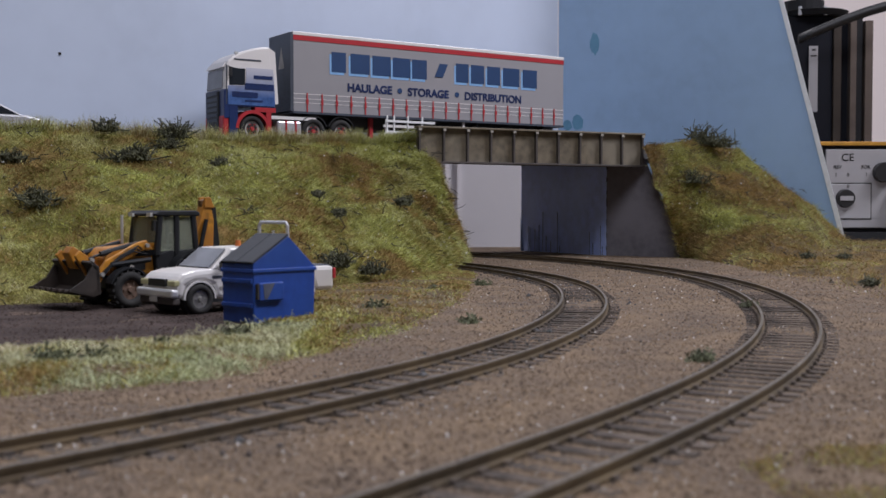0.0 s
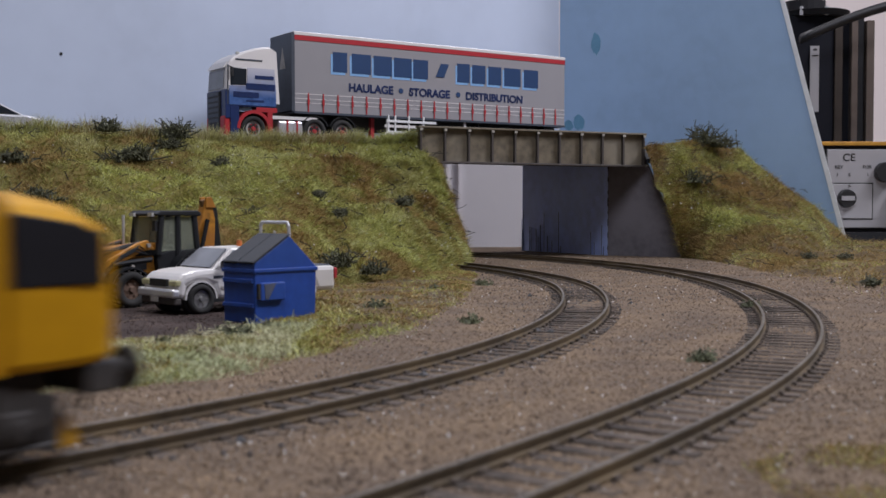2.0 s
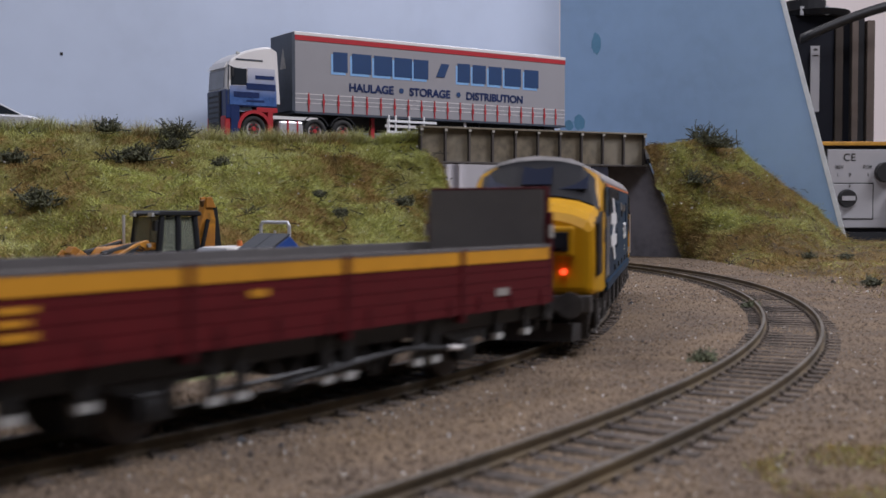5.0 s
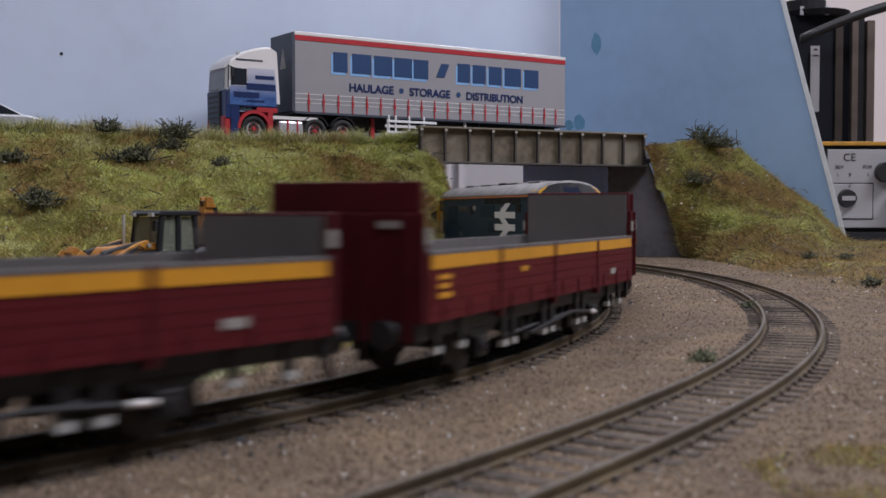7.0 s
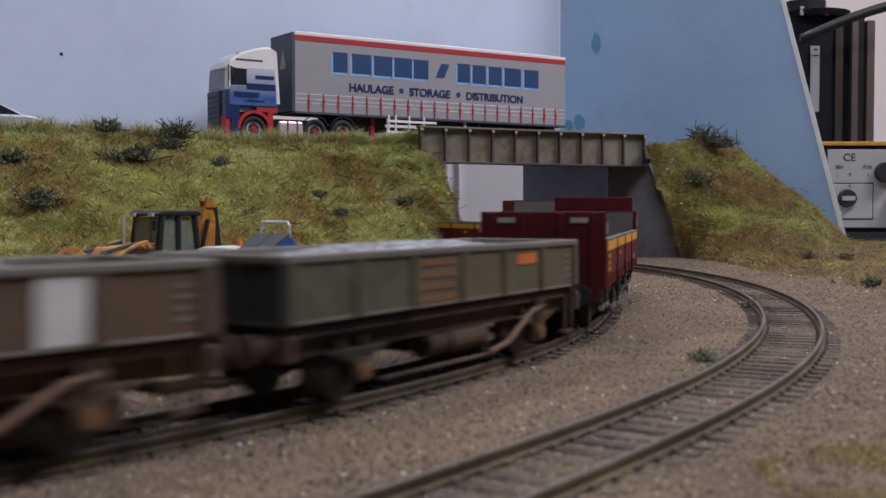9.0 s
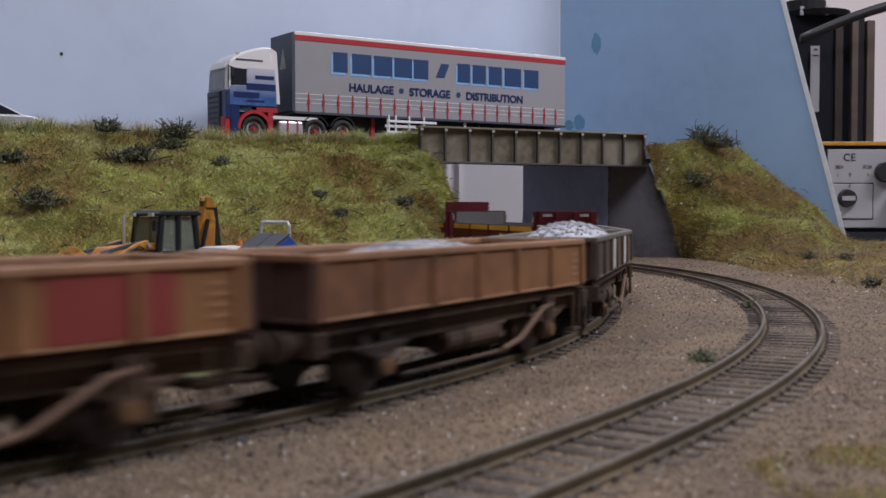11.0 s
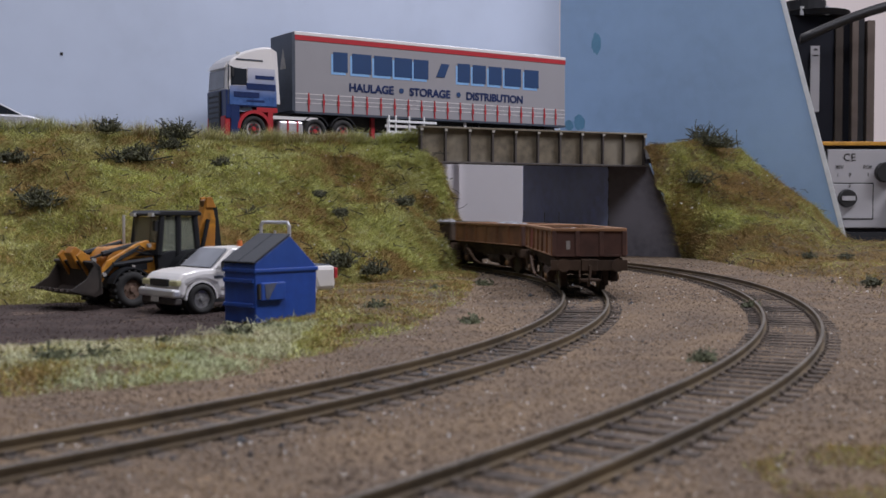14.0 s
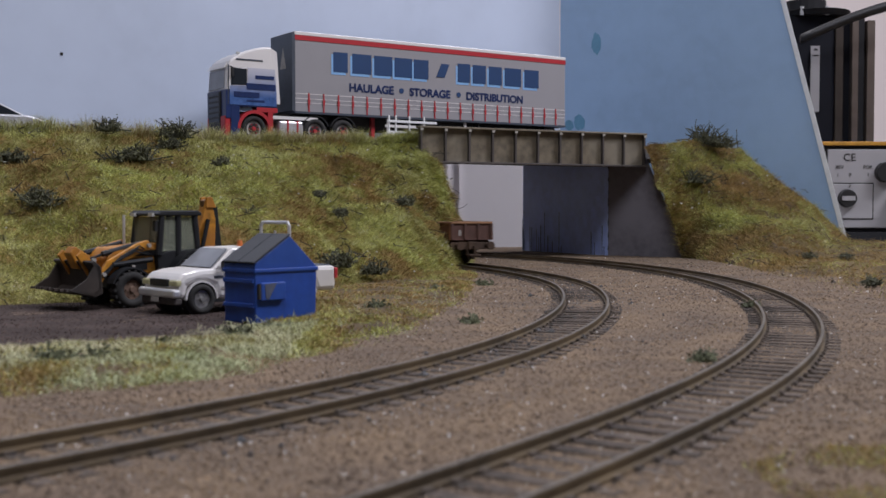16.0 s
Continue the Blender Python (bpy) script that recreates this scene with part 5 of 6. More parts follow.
    for s in (-1, 1):
        for q in ([(0, 20), (-1.8, 35)], [(-8.5, 14), (-9, 35)], [(-17.5, 21), (-16.5, 35)]):
            part("cab_post", Shape().tube([(q[0][0], s * 10.2, q[0][1]), (q[1][0], s * 9.6, q[1][1])], 1.3, 8), CAB_GREY, cb)
        part("side_glass", Shape().loft([[(-0.6, s * 10.2, 21), (-2, s * 9.6, 34.4), (-16, s * 9.6, 34.4), (-17, s * 10.2, 21.5)], [(-0.6, s * 10.4, 21), (-2, s * 9.8, 34.4), (-16, s * 9.8, 34.4), (-17, s * 10.4, 21.5)]]), CLEAR, cb)
    for x, zz in ((-0.4, 20.6), (-17.6, 21.8)):
        part("end_glass", Shape().box(x - 0.15, x + 0.15, -9.4, 9.4, zz, 34.4), CLEAR, cb)
    part("seat", Shape().box(-14, -10, -3.5, 3.5, 19, 23).box(-15, -13, -3.5, 3.5, 21, 28), CAB_GREY, cb, bevel=0.8)
    part("steering_column", Shape().tube([(-4, 0, 19), (-7, 0, 26)], 0.8).cyl((-7, 0, 26), (-0.4, 0, 1), 2.6, 0.6, 14), CAB_GREY, cb)
    part("cab_roof", Shape().prism([(-19, 34.8), (0.5, 34.8), (1.2, 35.6), (-1, 37), (-17.5, 37), (-19, 36.2)], -11.2, 11.2), CAB_GREY, dg, bevel=0.6)
    for y in (-7, 7):
        part("roof_lamp", Shape().box(0.6, 1.8, y - 1.6, y + 1.6, 34.6, 36), LENS, dg)
    part("mirror", Shape().box(2, 3, 11, 13, 29, 33).tube([(0, 10, 33), (2.5, 12, 32.5)], 0.3), CAB_GREY, cb)
    # front bucket
    bk = part("front_bucket", Shape().prism([(26.5, 6), (27, 16), (30, 18.5), (31, 17.8), (28.6, 14.6), (28.2, 8.2), (30, 6.8), (39, 8.2), (39.2, 7.4), (29.4, 5.0)], -15.5, 15.5), MUDDY_STEEL, dg, "dark muddy loading bucket", bevel=0.2)
    for y in (-15.5, 14.7):
        part("bucket_cheek", Shape().prism([(27, 6), (27.4, 16), (29.6, 17), (33, 11.5), (38.8, 8), (29.6, 5.2)], y, y + 0.8), MUDDY_STEEL, bk)
    for k in range(7):
        part("tooth", Shape().box(38.6, 40.6, -14.6 + k * 4.7, -13.4 + k * 4.7, 7.3, 8.1), MUDDY_STEEL, bk)
    part("clamshell_ram", Shape().prism([(24, 14), (30, 15), (33, 21), (31, 23.5), (27, 21)], -3, 3), DIGGER, bk, bevel=0.4)
    # rear digging arm folded upright
    lev = ((10, -30, -19.6, -8.5, 2.5), (22, -31, -20.8, -5.6, 2.3), (33, -31.5, -24.8, -2.8, 2.2), (41.2, -29.6, -27, -2, 2))
    bm_ = part("boom", Shape().loft([[(x0, y0, z), (x1, y0, z), (x1, y1, z), (x0, y1, z)] for z, x0, x1, y0, y1 in lev]), DIGGER, dg, bevel=0.4)
    part("kingpost", Shape().box(-24, -19.4, -10, 10, 8.4, 15).cyl((-24.5, 0, 11.5), (0, 0, 1), 2.2, 8, 14), DIGGER, dg, bevel=0.5)
    part("boom_rib", Shape().prism([(-27, 36), (-25.5, 41), (-29, 41.8), (-32, 35), (-32.5, 30), (-30, 31)], -1.2, 1.2), ORANGE_PANEL, bm_, bevel=0.3)
    part("dipper", Shape().prism([(-29.5, 39.5), (-32.6, 38.5), (-34.5, 23), (-32, 16), (-30, 17), (-31, 25)], -1.7, 1.7), CAB_GREY, dg, bevel=0.3)
    part("boom_head", Shape().prism([(-26.6, 38), (-26.8, 42.4), (-29.4, 42.6), (-31.5, 38)], -2.7, -1.6).prism([(-26.6, 38), (-26.8, 42.4), (-29.4, 42.6), (-31.5, 38)], 1.6, 2.7), DIGGER, bm_, bevel=0.3)
    for y in (-1.2, 1.2):
        part("hydraulic_hose", Shape().tube([(-20, y, 21), (-25, y, 31), (-27.6, y, 40), (-30.5, y, 41.5), (-32.2, y, 36)], 0.35, 6), CAB_GREY, bm_)
    part("boom_ram", Shape().tube([(-22, 3.2, 13), (-27, 3.2, 33)], 0.9, 8), CAB_GREY, bm_)
    part("rear_bucket", Shape().prism([(-29, 17), (-35, 18), (-37, 12), (-34, 7), (-30, 6), (-32, 11)], -4, 4), MUDDY_STEEL, dg, bevel=0.3)
    part("stabiliser", Shape().box(-27, -24, -13, -10.5, 1.2, 14).box(-27, -24, 10.5, 13, 1.2, 14).box(-28, -23, -14, -9.5, 0.1, 1.2).box(-28, -23, 9.5, 14, 0.1, 1.2), CAB_GREY, dg)
    return dg


build_digger()
# ---- equipment beyond the end of the layout ----
CASE = mat("dark_control_case", (0.017, 0.017, 0.019), 0.55, spec=0.2, scale=60, vary=0.2)
FASCIA = mat("pale_grey_fascia", (0.34, 0.33, 0.335), 0.5, scale=60, vary=0.05, bump=0)
CASE_YELLOW = mat("amber_case_trim", (0.5, 0.25, 0.03), 0.5)
CAB_BLACK = mat("near_black_navy_enclosure", (0.009, 0.01, 0.015), 0.6, spec=0.15, scale=40, vary=0.2)
UMBER_DARK = mat("dark_brown_metal_strip", (0.045, 0.035, 0.028), 0.6, spec=0.25, scale=60, vary=0.3)
UMBER = mat("brown_metal_strip", (0.115, 0.09, 0.075), 0.55, spec=0.25, scale=60, vary=0.2)


def build_controller():
    c = thing("train_controller", "grey-faced train controller with black knobs and amber trim", "controller", m=mpose(398, 1180, 12))
    part("case", Shape().box(-6, 190, 3, 150, 0, 92), CASE, c, bevel=1.5)
    part("trim", Shape().box(-6, 190, -1, 4, 90, 94).box(186, 190, -0.5, 3, 0, 90), CASE_YELLOW, c, "amber edge trim", bevel=0.6)
    f = part("fascia", Shape().box(2, 190, 0, 3, 4, 86), FASCIA, c, bevel=0.8)
    pl = part("switch_plate", Shape().box(3, 49, -1, 0, 14, 50), FASCIA, f, bevel=1.2)
    part("plate_border", Shape().box(2, 50, -0.4, 0, 12.8, 51.2), BLACK, f)
    def knob(x, z, r, nm):
        k = part(nm, Shape().cyl((x, -3, z), (0, 1, 0), r, 7, 26, r * 1.1), BLACK, f, "black knob", bevel=0.5)
        part("pointer", Shape().box(x - r * 0.75, x + r * 0.75, -7.2, -6.4, z - r * 0.26, z + r * 0.26, None), FASCIA, k)
    knob(22, 35, 9, "rotary_switch")
    part("rotary_knob", Shape().cyl((61, -4, 62), (0, 1, 0), 10.5, 9, 26), BLACK, f, "black knob", bevel=0.6)
    part("rotary_knob", Shape().cyl((81, -5, 37), (0, 1, 0), 14.5, 11, 28), BLACK, f, "large black knob", bevel=0.8)
    for wd, x, z, sz in (("CE", 18, 74, 11), ("REV", 10, 66, 5), ("FOR", 39, 66, 5), ("0", 24, 58, 5), ("1", 11.5, 58, 5), ("1", 43, 58, 5), ("0", 24, 46.5, 4.5)):
        text_part("marking", wd, sz, BLACK, f, upright(x, -1.25 if z < 50 else -0.2, z), 0.15)
    part("supply_case", Shape().box(165, 188, 30, 60, 94, 97), CASE, c)
    return c


def build_enclosure():
    e = thing("equipment_cabinet", "tall near-black equipment cabinet with brown vertical strips", "cabinet", m=mpose(392, 1215, 106))
    part("body", Shape().box(-30, 26, 0, 90, 0, 136), CAB_BLACK, e, bevel=1.2)
    for x0, x1, y, mt in ((26.2, 34.5, -2, UMBER_DARK), (43.6, 50.4, -3, UMBER), (50.6, 57.5, -1, CASE), (59.6, 68, -3, UMBER)):
        part("upright_strip", Shape().box(x0, x1, y, 60, 0, 137 if x0 < 55 else 131), mt, e, bevel=0.6)
    part("back_panel", Shape().box(26, 67, 5, 62, 0, 131), CAB_BLACK, e)
    part("scale_strip", Shape().box(0, 9.5, -1.5, 0.3, 34, 104), FASCIA, e, "white paper scale strip")
    part("strip_mark", Shape().box(2, 8, -1.7, -1.4, 93, 94.4).box(3, 7, -1.7, -1.4, 99, 101), BLACK, e)
    return e


def build_cap():
    c = thing("black_cap", "round black plastic cap on the controller", "cap", m=mpose(566, 1215, 106))
    part("cap_body", Shape().cyl((0, 0, 9), (0, 0, 1), 19, 18, 24, 17), BLACK, c, bevel=0.8)
    return c


def build_lamp_head():
    c = thing("clamp_head", "dark metal clamp head on the cabinet top", "clamp", m=mpose(402, 1235, 242))
    part("plate", Shape().cyl((0, 0, 3.0), (0, 0, 1), 34, 6, 30, 38), CASE, c, bevel=0.8)
    part("neck", Shape().cyl((-10, 0, 12), (0, 0, 1), 22, 12, 20), CASE, c)
    part("bolt", Shape().cyl((-22, -28, 4), (0, 0, 1), 2, 9, 8).cyl((4, -30, 4), (0, 0, 1), 2, 9, 8), CHROME, c)
    return c


build_controller()
build_enclosure()
build_cap()
build_lamp_head()
shelf = part("cupboard", Shape().box(330, 900, 1170, 1420, -900, 12), CASE)
tagged(shelf, "dark cupboard carrying the controller", "cupboard", kind="structure")
cable = Shape()
pts = []
for k in range(15):
    u = k / 14
    pts.append((372 + 190 * u, 1185 - 25 * u, 213 + 40 * u - 14 * math.sin(math.pi * u) * -1))
cable.loft([[(x, y + 5.2 * math.cos(a), z + 5.2 * math.sin(a)) for a in [k * math.tau / 12 for k in range(12)]] for x, y, z in pts])
cable_ob = part("cable", cable, BLACK, smooth=True)
tagged(cable_ob, "thick black power cable across the cabinet", "cable")

# small marks on the boards
def board_spot(x, z, rx, rz, name, lab, mt=None):
    s = Shape()
    n = 18
    ring = []
    for k in range(n):
        a = k * math.tau / n
        q = 1 + 0.3 * noise.noise(Vector((x + math.cos(a) * 2, z + math.sin(a) * 2, 1.0)))
        ring.append((x + rx * q * math.cos(a), z + rz * q * math.sin(a)))
    s.loft([[(RB0[0] + RD[0] * a + RD[1] * o, RB0[1] + RD[1] * a - RD[0] * o, z2) for a, z2 in ring] for o in (0.05, 0.3)])
    part(name, s, mt or BLUE_STAIN, right_board, lab)


board_spot(35, 193, 4.5, 10, "paint_spot", "darker blue paint spot")
board_spot(19, 119, 5.5, 7, "paint_spot", "darker blue paint spot")
board_spot(9, 116, 4.5, 5, "paint_spot", "darker blue paint spot")
pm = on_board(-148, -0.3)
part("pencil_mark", Shape().box(pm[0] - 0.8, pm[0] + 0.8, pm[1] - 0.6, pm[1] + 0.6, 148, 149.6), DARK, sky_board)
for k in range(18):
    rnd = random.Random(40 + k)
    a = rnd.random() ** 1.6
    x, y = 73 + 62 * a - 0.9, 1042 - 114 * a - 0.5
    h = rnd.uniform(6, 40)
    part("dark_streak", Shape().box(x - 0.25, x + 0.2 + rnd.random() * 0.3, y - 0.5, y + 0.2, -3, h - 3), PAINT_STREAK, blue_wall)
for k in range(9):
    part("joint_mark", Shape().box(134.6, 135.3, 926.9, 928, 2 + k * 9.0 + (k * 5 % 4), 5.5 + k * 9.0 + (k * 7 % 5)), DARK, abut)

# ---- loose ballast and planting ----
def near_area(rnd):
    """A place on the ground in front of the camera, denser close by."""
    d = 120 * (960 / 120) ** (rnd.random() ** 0.85)
    return rnd.uniform(-0.44, 0.44) * d, d


rnd = random.Random(11)
stones, pale, shade = Shape(), Shape(), Shape()
for _ in range(125000):
    x, d = near_area(rnd)
    if x < -40 and 320 < d < 520:
        continue
    r = rnd.choice((0.17, 0.2, 0.24, 0.29, 0.4)) * (1.0 if d < 450 else 1.35)
    q = rnd.random()
    pebble(pale if q < 0.016 else shade if q > 0.95 else stones, rnd, x, d, ground_height(x, d) + r * 0.25, r)
tagged(part("loose_ballast", stones, STONE), "scattered angular brown ballast stones", "ballast", kind="stuff")
PALE_STONE = mat("pale_glint_stone", (0.6, 0.58, 0.55), 0.5, vary=0.15, island=0.3)
BROWN_STONE = mat("dark_brown_stone", (0.06, 0.042, 0.032), 0.85, vary=0.3, island=0.5)
DARK_STONE = mat("coal_dark_stone", (0.03, 0.03, 0.032), 0.6, vary=0.3)
# Whitish stones on the banks paint in the sparkling glints of the grass.
for _ in range(260):
    x, y, z = rnd.choice(LEFT_BANK.v if rnd.random() < 0.8 else RIGHT_BANK.v)
    pebble(pale, rnd, x + rnd.uniform(-4, 4), y + rnd.uniform(-4, 4) - 2, z + 1.5, rnd.uniform(0.5, 0.9))
tagged(part("brown_stones", shade, BROWN_STONE), "dark brown stones among the ballast", "stones", kind="stuff")
tagged(part("pale_stones", pale, PALE_STONE), "scattered pale chips, doubling as bright glints", "stones", kind="stuff")
coal = Shape()
for _ in range(330):
    s = rnd.randint(20, 760)
    x, y = beside(LEFT_LINE, s, rnd.gauss(0, 12))
    pebble(coal, rnd, x, y, -2.2, rnd.uniform(0.3, 0.75) if rnd.random() < 0.95 else 1.5)
tagged(part("coal_chips", coal, DARK_STONE), "dark coal chips spilled along the track", "coal", kind="stuff")
grit = Shape()
for _ in range(7000):
    x, y = rnd.uniform(-230, -45), rnd.uniform(300, 500)
    pebble(grit, rnd, x, y, -2.3, rnd.choice((0.3, 0.4, 0.5)))
tagged(part("yard_grit", grit, mat("yard_grit_stone", (0.08, 0.06, 0.053), 0.9, spec=0.1, island=0.5)), "fine grey grit on the yard", "grit", kind="stuff")


def grow(sheet, count, lo, hi, seed, pick, width=0.2, lean=0.95, keep=None):
    """Single-blade tufts over a sheet, sorted into shapes by pick."""
    rnd = random.Random(seed)
    out = {}
    v = sheet.v
    for _ in range(count):
        f = sheet.f[rnd.randrange(len(sheet.f))]
        a, b, c, d = (Vector(v[i]) for i in f)
        s, t = rnd.random(), rnd.random()
        p = a.lerp(b, s).lerp(d.lerp(c, s), t)
        if keep and not keep(p, rnd):
            continue
        n = (b - a).cross(d - a)
        n = n.normalized() if n.length else Vector((0, 0, 1))
        if n.z < 0:
            n = -n
        way = (n * 0.7 + Vector((rnd.gauss(0, lean), rnd.gauss(0, lean), 0.45 + rnd.random() * 0.5))).normalized()
        side = way.orthogonal().normalized()
        side.rotate(Matrix.Rotation(rnd.uniform(0, math.tau), 3, way))
        tuft = noise.noise(Vector((p.x * 0.11, p.y * 0.11, p.z * 0.13)))
        L = rnd.uniform(lo, hi) * (1.0 + 0.75 * tuft)
        w = width * rnd.uniform(0.6, 1.3)
        bend = Vector((rnd.gauss(0, 0.25), rnd.gauss(0, 0.25), -0.15)) * L
        sh = out.setdefault(pick(p, rnd), Shape())
        sh.add([p - side * w, p + side * w, p + way * L + bend], [(0, 1, 2)])
    return out


def bank_pick(p, rnd):
    k = noise.noise(Vector((p.x * 0.02, p.y * 0.02, p.z * 0.03))) + 0.75 * noise.noise(Vector((p.x * 0.06, p.y * 0.06, p.z * 0.06))) + 0.45 * noise.noise(Vector((p.x * 0.16, p.y * 0.16, p.z * 0.18))) + rnd.gauss(0, 0.2)
    return ("pale" if rnd.random() < 0.12 else "bright") if k > 0.2 else "dry" if k < -0.2 else "olive"


def side_pick(p, rnd):
    k = noise.noise(Vector((p.x * 0.025, p.y * 0.025, p.z * 0.03 + 4))) + rnd.gauss(0, 0.3)
    return ("pale" if rnd.random() < 0.15 else "bright") if k > (0.6 if p.z < 16 else 0.28) else "dry" if k < (0.3 if p.z < 16 else 0.0) else "olive"


def verge_pick(p, rnd):
    k = noise.noise(Vector((p.x * 0.05, p.y * 0.05, 2.0))) + rnd.gauss(0, 0.3)
    if p.y > 360:
        k -= min(0.25, (p.y - 360) * 0.004)
        return "bright" if k > 0.25 else "olive" if k > -0.1 else "dry"
    return ("pale" if p.x < -40 or k > 0.35 else "bright") if k > -0.15 else "dry" if k < -0.5 else "olive"


GRASSES = {"olive": (GRASS, "olive green static grass"), "dry": (GRASS_DRY, "dry straw-coloured static grass"), "bright": (GRASS_BRIGHT, "fresh light green static grass"), "pale": (GRASS_PALE, "pale flocked grass")}
for sheet, count, lo, hi, seed, pick, where, keep in (
    (LEFT_BANK, 430000, 1.8, 5.4, 21, bank_pick, "on the embankment", lambda p, r: p.x > -340),
    (RIGHT_BANK, 170000, 2.2, 6.0, 22, side_pick, "on the side bank", lambda p, r: p.y > 380 and (p.y > 640 or p.x < 330) and r.random() < (1.0 if p.z > 16 else 0.6) * (1.0 if p.x > 215 or p.y > 800 else 0.35)),
    (VERGE, 90000, 0.8, 2.6, 23, verge_pick, "on the verge", lambda p, r: p.x > -190 and noise.noise(Vector((p.x * 0.06, p.y * 0.06, 5.0))) + r.gauss(0, 0.25) > (-0.22 if p.y < 360 else -0.22 + min(0.22, (p.y - 360) * 0.003))),
):
    for kind, sh in grow(sheet, count, lo, hi, seed, pick, width=0.16, lean=1.15, keep=keep).items():
        mt, lb = GRASSES[kind]
        tagged(part("grass", sh, mt), lb + " " + where, "grass", kind="stuff")
# Pale tips, plus the crest's backlight put into lighter blade colours.
def backlit_crest_pick(p, rnd):
    k = bank_pick(p, rnd)
    return "pale" if rnd.random() < 0.38 else "bright" if rnd.random() < 0.3 else k


crest_rows = Shape()
crest_rows.v = LEFT_BANK.v[-91 * 2:]
crest_rows.f = [(i, i + 1, 91 + i + 1, 91 + i) for i in range(90)]
for kind, sh in grow(crest_rows, 30000, 4.0, 12.5, 31, backlit_crest_pick, lean=0.45).items():
    tagged(part("grass", sh, GRASSES[kind][0]), "taller grass fringe along the embankment crest", "grass", kind="stuff")


def build_bush(x, y, z, size, seed, label, leaf=BUSH):
    """A tangle of branching twigs with small leaf clumps."""
    rnd = random.Random(seed)
    b = thing("bush", label, "bush", "bushes on the banks", m=mpose(x, y, z))
    tw, lf = Shape(), Shape()
    for _ in range(int(18 + size * 2.6)):
        p = Vector((rnd.gauss(0, size * 0.3), rnd.gauss(0, size * 0.3), -0.6))
        d = Vector((rnd.gauss(0, 0.8), rnd.gauss(0, 0.8), 0.5 + rnd.random())).normalized()
        for seg in range(4):
            q = p + d * size * rnd.uniform(0.14, 0.3)
            tw.cyl((p + q) / 2, q - p, (0.34 - seg * 0.05) * (1.5 if leaf is BUSH else 1.0), (q - p).length * 1.15, 5)
            for _ in range(2):
                c = q + Vector((rnd.gauss(0, 0.8), rnd.gauss(0, 0.8), rnd.gauss(0, 0.7)))
                u = Vector((rnd.gauss(0, 1), rnd.gauss(0, 1), rnd.gauss(0, 1))).normalized() * rnd.uniform(0.4, 0.95)
                w = u.orthogonal().normalized() * rnd.uniform(0.35, 0.7)
                lf.add([c - u, c + w, c + u, c - w], [(0, 1, 2, 3)])
            p = q
            d = (d + Vector((rnd.gauss(0, 0.6), rnd.gauss(0, 0.6), rnd.gauss(0, 0.4)))).normalized()
    part("branchwork", tw, leaf, b)
    tagged(part("leaves", lf, leaf, b), kind="stuff")
    return b


for i, (x, y, z, sz) in enumerate(((-166, 708, 79, 11), (-203, 690, 82, 8), (-170, 700, 72, 8), (-192, 540, 36, 9), (-99, 590, 30, 5), (-58, 640, 31, 4), (-24, 705, 37, 6),
                                   (-52, 560, 6, 9), (-35, 570, 2, 7), (-171, 640, 62, 10), (-181, 645, 61, 9), (-70, 640, 42, 3), (-227, 600, 59, 7), (-130, 662, 60, 5),
                                   (222, 966, 90, 17), (238, 972, 88, 12), (204, 918, 56, 12), (256, 966, 40, 12), (283, 972, 22, 11), (297, 975, 20, 10), (266, 745, 1, 5), (250, 775, 1, 4), (240, 800, 1, 4), (206, 545, -2, 4))):
    build_bush(x, y - 2, z + 1.5, sz * 1.25, 100 + i, "dark green twiggy bush growing on the grassy bank" if i < 13 else "dark straggly bush on the bank beside the board")
for i, (x, y, sz) in enumerate(((-93, 270, 6), (-86, 276, 5), (-60, 330, 5), (-52, 345, 4), (65, 279, 3.4), (9, 372, 3.4), (118, 432, 3.2), (-25, 420, 5), (-4, 520, 4), (19, 560, 4), (-75, 300, 4), (75, 155, 5), (68, 138, 5))):
    build_bush(x, y, -2.4, sz, 300 + i, "small ragged green weed growing by the track", WEED)

# long dry strands at the foot of the skip and along the verge
strands = Shape()
rnd = random.Random(61)
for _ in range(900):
    if rnd.random() < 0.6:
        x, y = rnd.gauss(-52, 10), rnd.gauss(346, 9)
        x, y = (x, min(y, 352 + (x + 62) * 1.1))
    else:
        x, y = rnd.uniform(-75, 5), 0
        y = 330 + (x + 75) * 2.0 + rnd.gauss(0, 20)
    p = Vector((x, y, -2.6))
    d = Vector((rnd.gauss(0, 0.9), rnd.gauss(0, 0.7), rnd.uniform(0.25, 1.0))).normalized()
    n = rnd.uniform(1.5, 5.0)
    for seg in range(3):
        q = p + d * n / 3
        strands.cyl((p + q) / 2, q - p, 0.09, (q - p).length * 1.05, 3)
        p, d = q, (d + Vector((rnd.gauss(0, 0.2), rnd.gauss(0, 0.2), -0.3))).normalized()
tagged(part("dry_strands", strands, GRASS_PALE), "long pale dry grass strands at the foot of the skip", "grass", kind="stuff")

# a mossy patch close to the near edge
MOSS_SHEET = grid_sheet([44 + 2.0 * i for i in range(14)], [132 + 3.0 * i for i in range(16)], lambda x, y: -2.5)
for kind, sh in grow(MOSS_SHEET, 5200, 0.6, 1.7, 37, lambda p, r: "bright" if r.random() < 0.1 else "dry" if r.random() < 0.6 else "olive", width=0.1,
                     keep=lambda p, r: noise.noise(Vector((p.x * 0.12, p.y * 0.08, 1.0))) + (p.x - 56) * 0.02 + r.gauss(0, 0.15) > 0.0).items():
    tagged(part("moss", sh, GRASSES[kind][0]), "low mossy grass tufts on the ballast", "moss", kind="stuff")

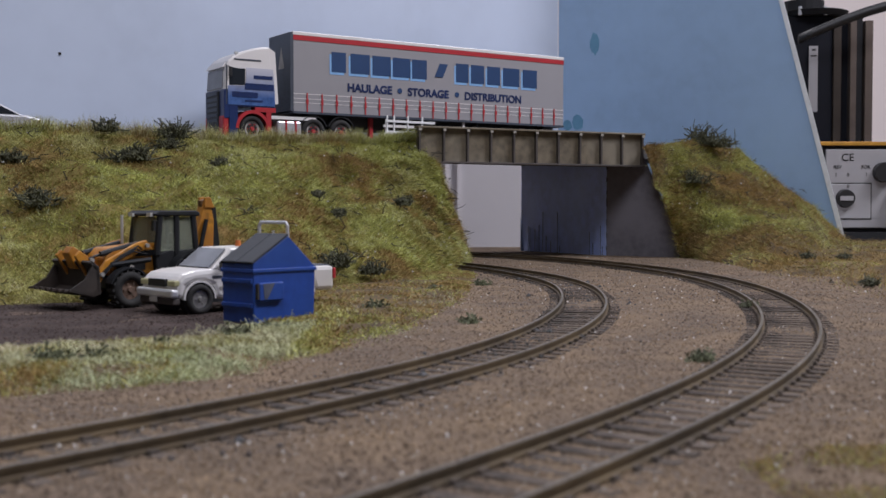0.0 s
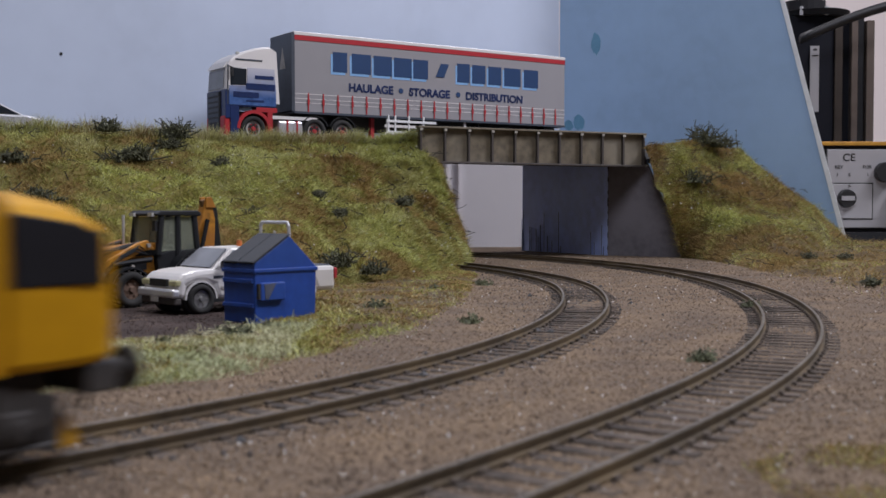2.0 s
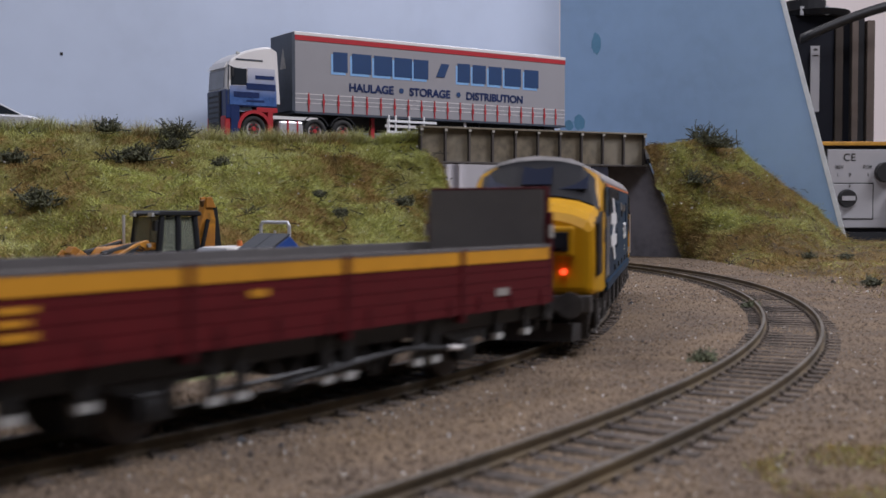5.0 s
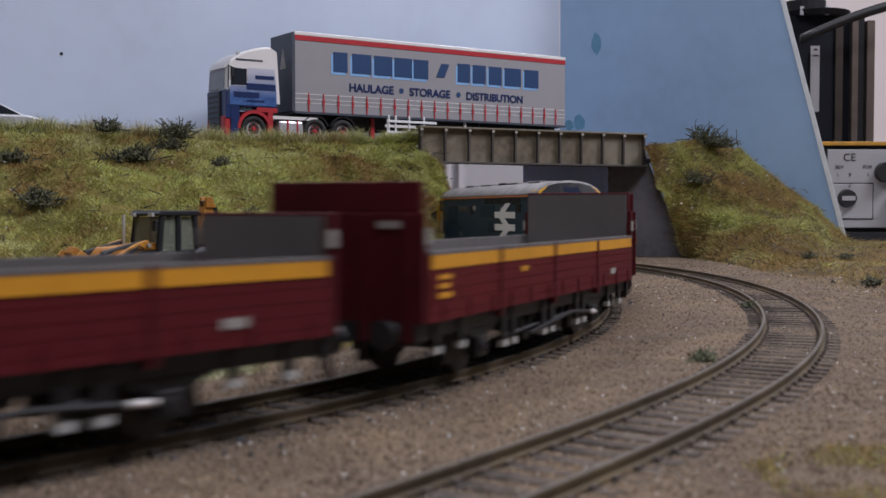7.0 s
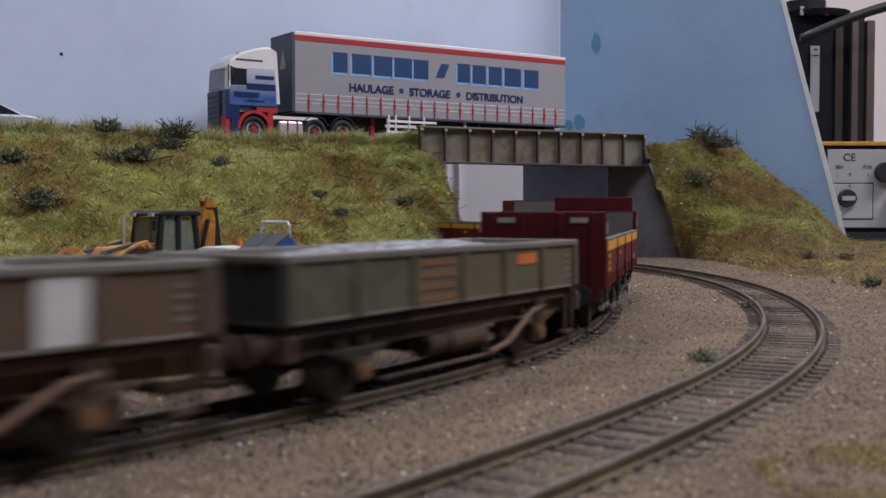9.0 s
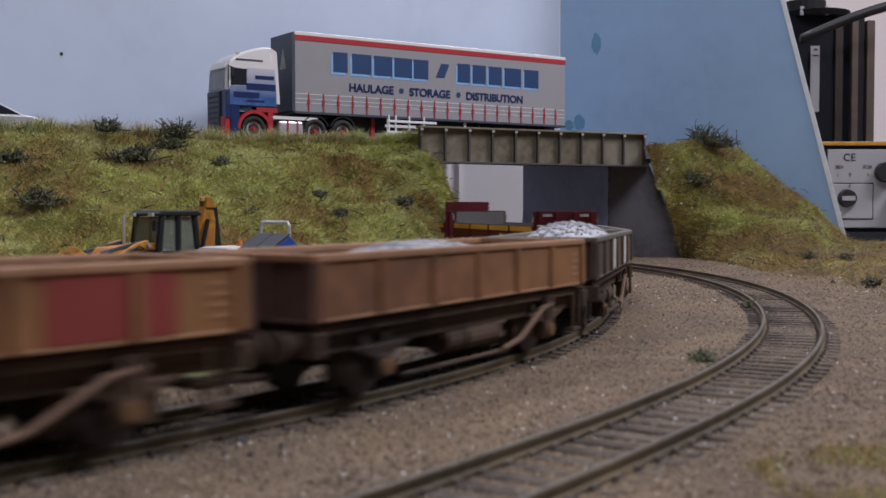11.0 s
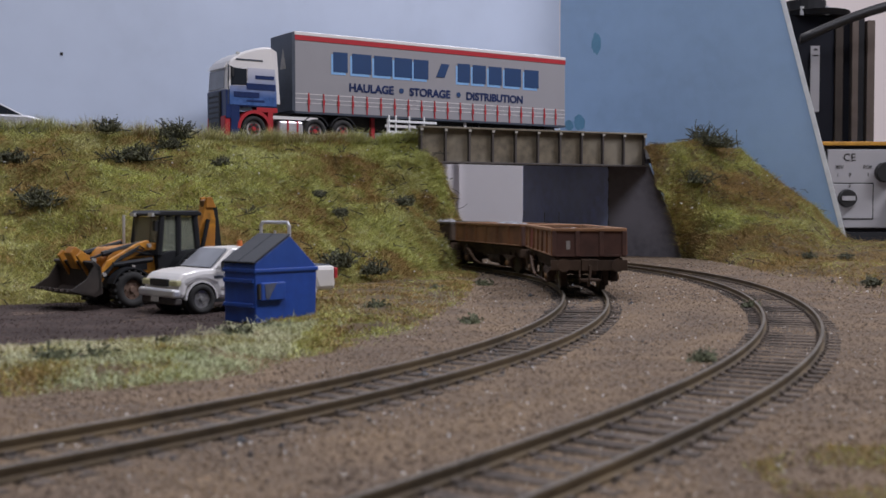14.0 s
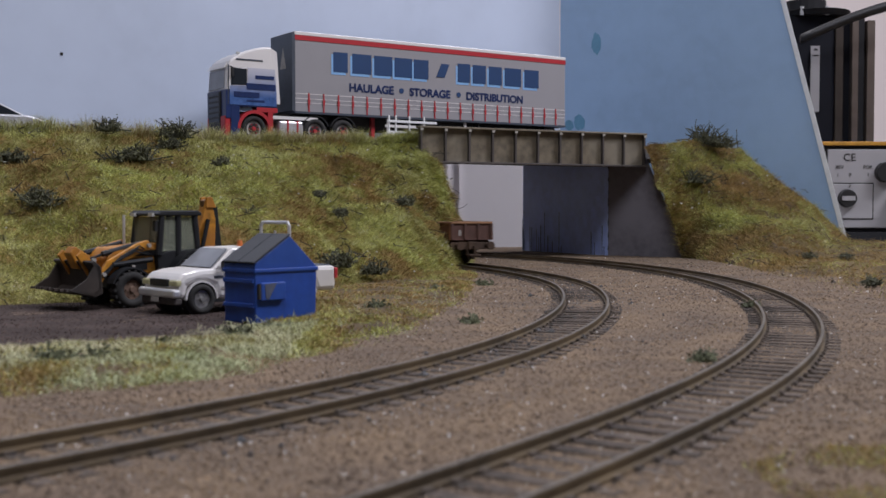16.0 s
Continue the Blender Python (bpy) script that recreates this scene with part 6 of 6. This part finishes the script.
# dead twigs caught in the grass
sticks = Shape()
rnd = random.Random(77)
for _ in range(850):
    x, y, z = rnd.choice(LEFT_BANK.v if rnd.random() < 0.75 else RIGHT_BANK.v)
    if x < -340 or y < 380:
        continue
    p = Vector((x + rnd.uniform(-5, 5), y + rnd.uniform(-4, 2) - 2, z + rnd.uniform(1.5, 4)))
    for _ in range(rnd.choice((1, 2, 2, 3))):
        q = p + Vector((rnd.gauss(0, 2.6), rnd.gauss(0, 1.2), rnd.gauss(0.3, 1.5)))
        sticks.cyl((p + q) / 2, q - p, rnd.uniform(0.16, 0.34), (q - p).length * 1.1, 4)
        p = q
tagged(part("twig_litter", sticks, TWIG), "short dark dead twigs caught in the bank grass", "twigs", kind="stuff")
# ---- train make-up and its run ----
B0 = [(0.0, -337), (2.0, -92), (3.0, 32), (4.2, 179), (6.5, 470), (7.0, 536), (7.9, 654), (9.0, 807), (11.5, 1143), (12.0, 1212), (12.5, 1275), (13.2, 1366), (14.0, 1500), (15.0, 1643), (16.0, 1762)]


def along(t):
    """Distance run by the rear of the engine, smooth in time."""
    ts, vs = [r[0] for r in B0], [r[1] for r in B0]
    i = max(0, min(len(ts) - 2, sum(1 for q in ts if q <= t) - 1))

    def slope(k):
        a, b = max(0, k - 1), min(len(ts) - 1, k + 1)
        return (vs[b] - vs[a]) / (ts[b] - ts[a])
    h = ts[i + 1] - ts[i]
    u = (t - ts[i]) / h
    return ((2 * u ** 3 - 3 * u ** 2 + 1) * vs[i] + (u ** 3 - 2 * u ** 2 + u) * h * slope(i)
            + (-2 * u ** 3 + 3 * u ** 2) * vs[i + 1] + (u ** 3 - u ** 2) * h * slope(i + 1))


def line_at(s):
    s = max(-1498.0, min(2297.0, s))
    i = math.floor(s)
    a, b = LEFT_LINE[i], LEFT_LINE[i + 1]
    return Vector((a[0] + (b[0] - a[0]) * (s - i), a[1] + (b[1] - a[1]) * (s - i)))


def on_track(mid, base):
    p, q = line_at(mid - base / 2), line_at(mid + base / 2)
    c, d = (p + q) / 2, q - p
    return Matrix.Translation((c.x * MM, c.y * MM, 0)) @ Matrix.Rotation(math.atan2(d.y, d.x), 4, "Z")


TRAIN = [(build_loco(), 123.5, 148)]
red = build_red_wagon(True, "maroon plank-sided open wagon with yellow stripe and tall ends")
TRAIN += [(red, -84, 84), (copy_thing(red, Matrix()), -252, 84)]
TRAIN.append((build_red_wagon(False, "maroon plank-sided open wagon with yellow stripe and lower ends"), -420, 84))
TRAIN.append((build_box_wagon("spoil_wagon", "faded olive-grey spoil wagon with an orange lettered panel", OLIVE, OLIVE_RIM,
                              [(-18, -3, 16.6 + 2.4 * k, 17.9 + 2.4 * k, ORANGE_PANEL, "orange lettering bar") for k in range(4)] + [(25.5, 35.5, 22.4, 24.8, ORANGE, "small orange patch")],
                              (23.5, 0.95, 4.0), RUST_GEAR, OLIVE_DARK), -504 - 65.5, 75))
TRAIN.append((build_box_wagon("spoil_wagon", "brown-grey spoil wagon with white panels and heaped stone", BROWNGREY, OLIVE_RIM,
                              [(29.5, 38.5, 16.4, 25.8, WHITE_PANEL, "white panel"), (-9, 0.6, 16.4, 25.8, WHITE_PANEL, "white panel")],
                              (23.0, 0.7, 7.5), RUST_GEAR), -504 - 65.5 - 131, 75))
TRAIN.append((build_box_wagon("spoil_wagon", "rusty brown spoil wagon carrying grey stone", RUST, RUST_RIM, [], (20.6, 0.62, 7.0), RUST_GEAR, RUST_DARK), -504 - 65.5 - 262, 75))
TRAIN.append((build_box_wagon("spoil_wagon", "rusty brown spoil wagon with one dull red panel", RUST, RUST_RIM,
                              [(24.0, 46.0, 16.4, 25.8, RED_PANEL, "dull red panel")], (19.4, 0.66, 6.4), RUST_GEAR, RUST_DARK), -504 - 65.5 - 393, 75))


def motions():
    for ob, off, base in TRAIN:
        rows = []
        for k in range(65):
            t = k * 0.25
            rows.append((t, on_track(along(t) + off, base)))
        walk(ob, rows)


motions()
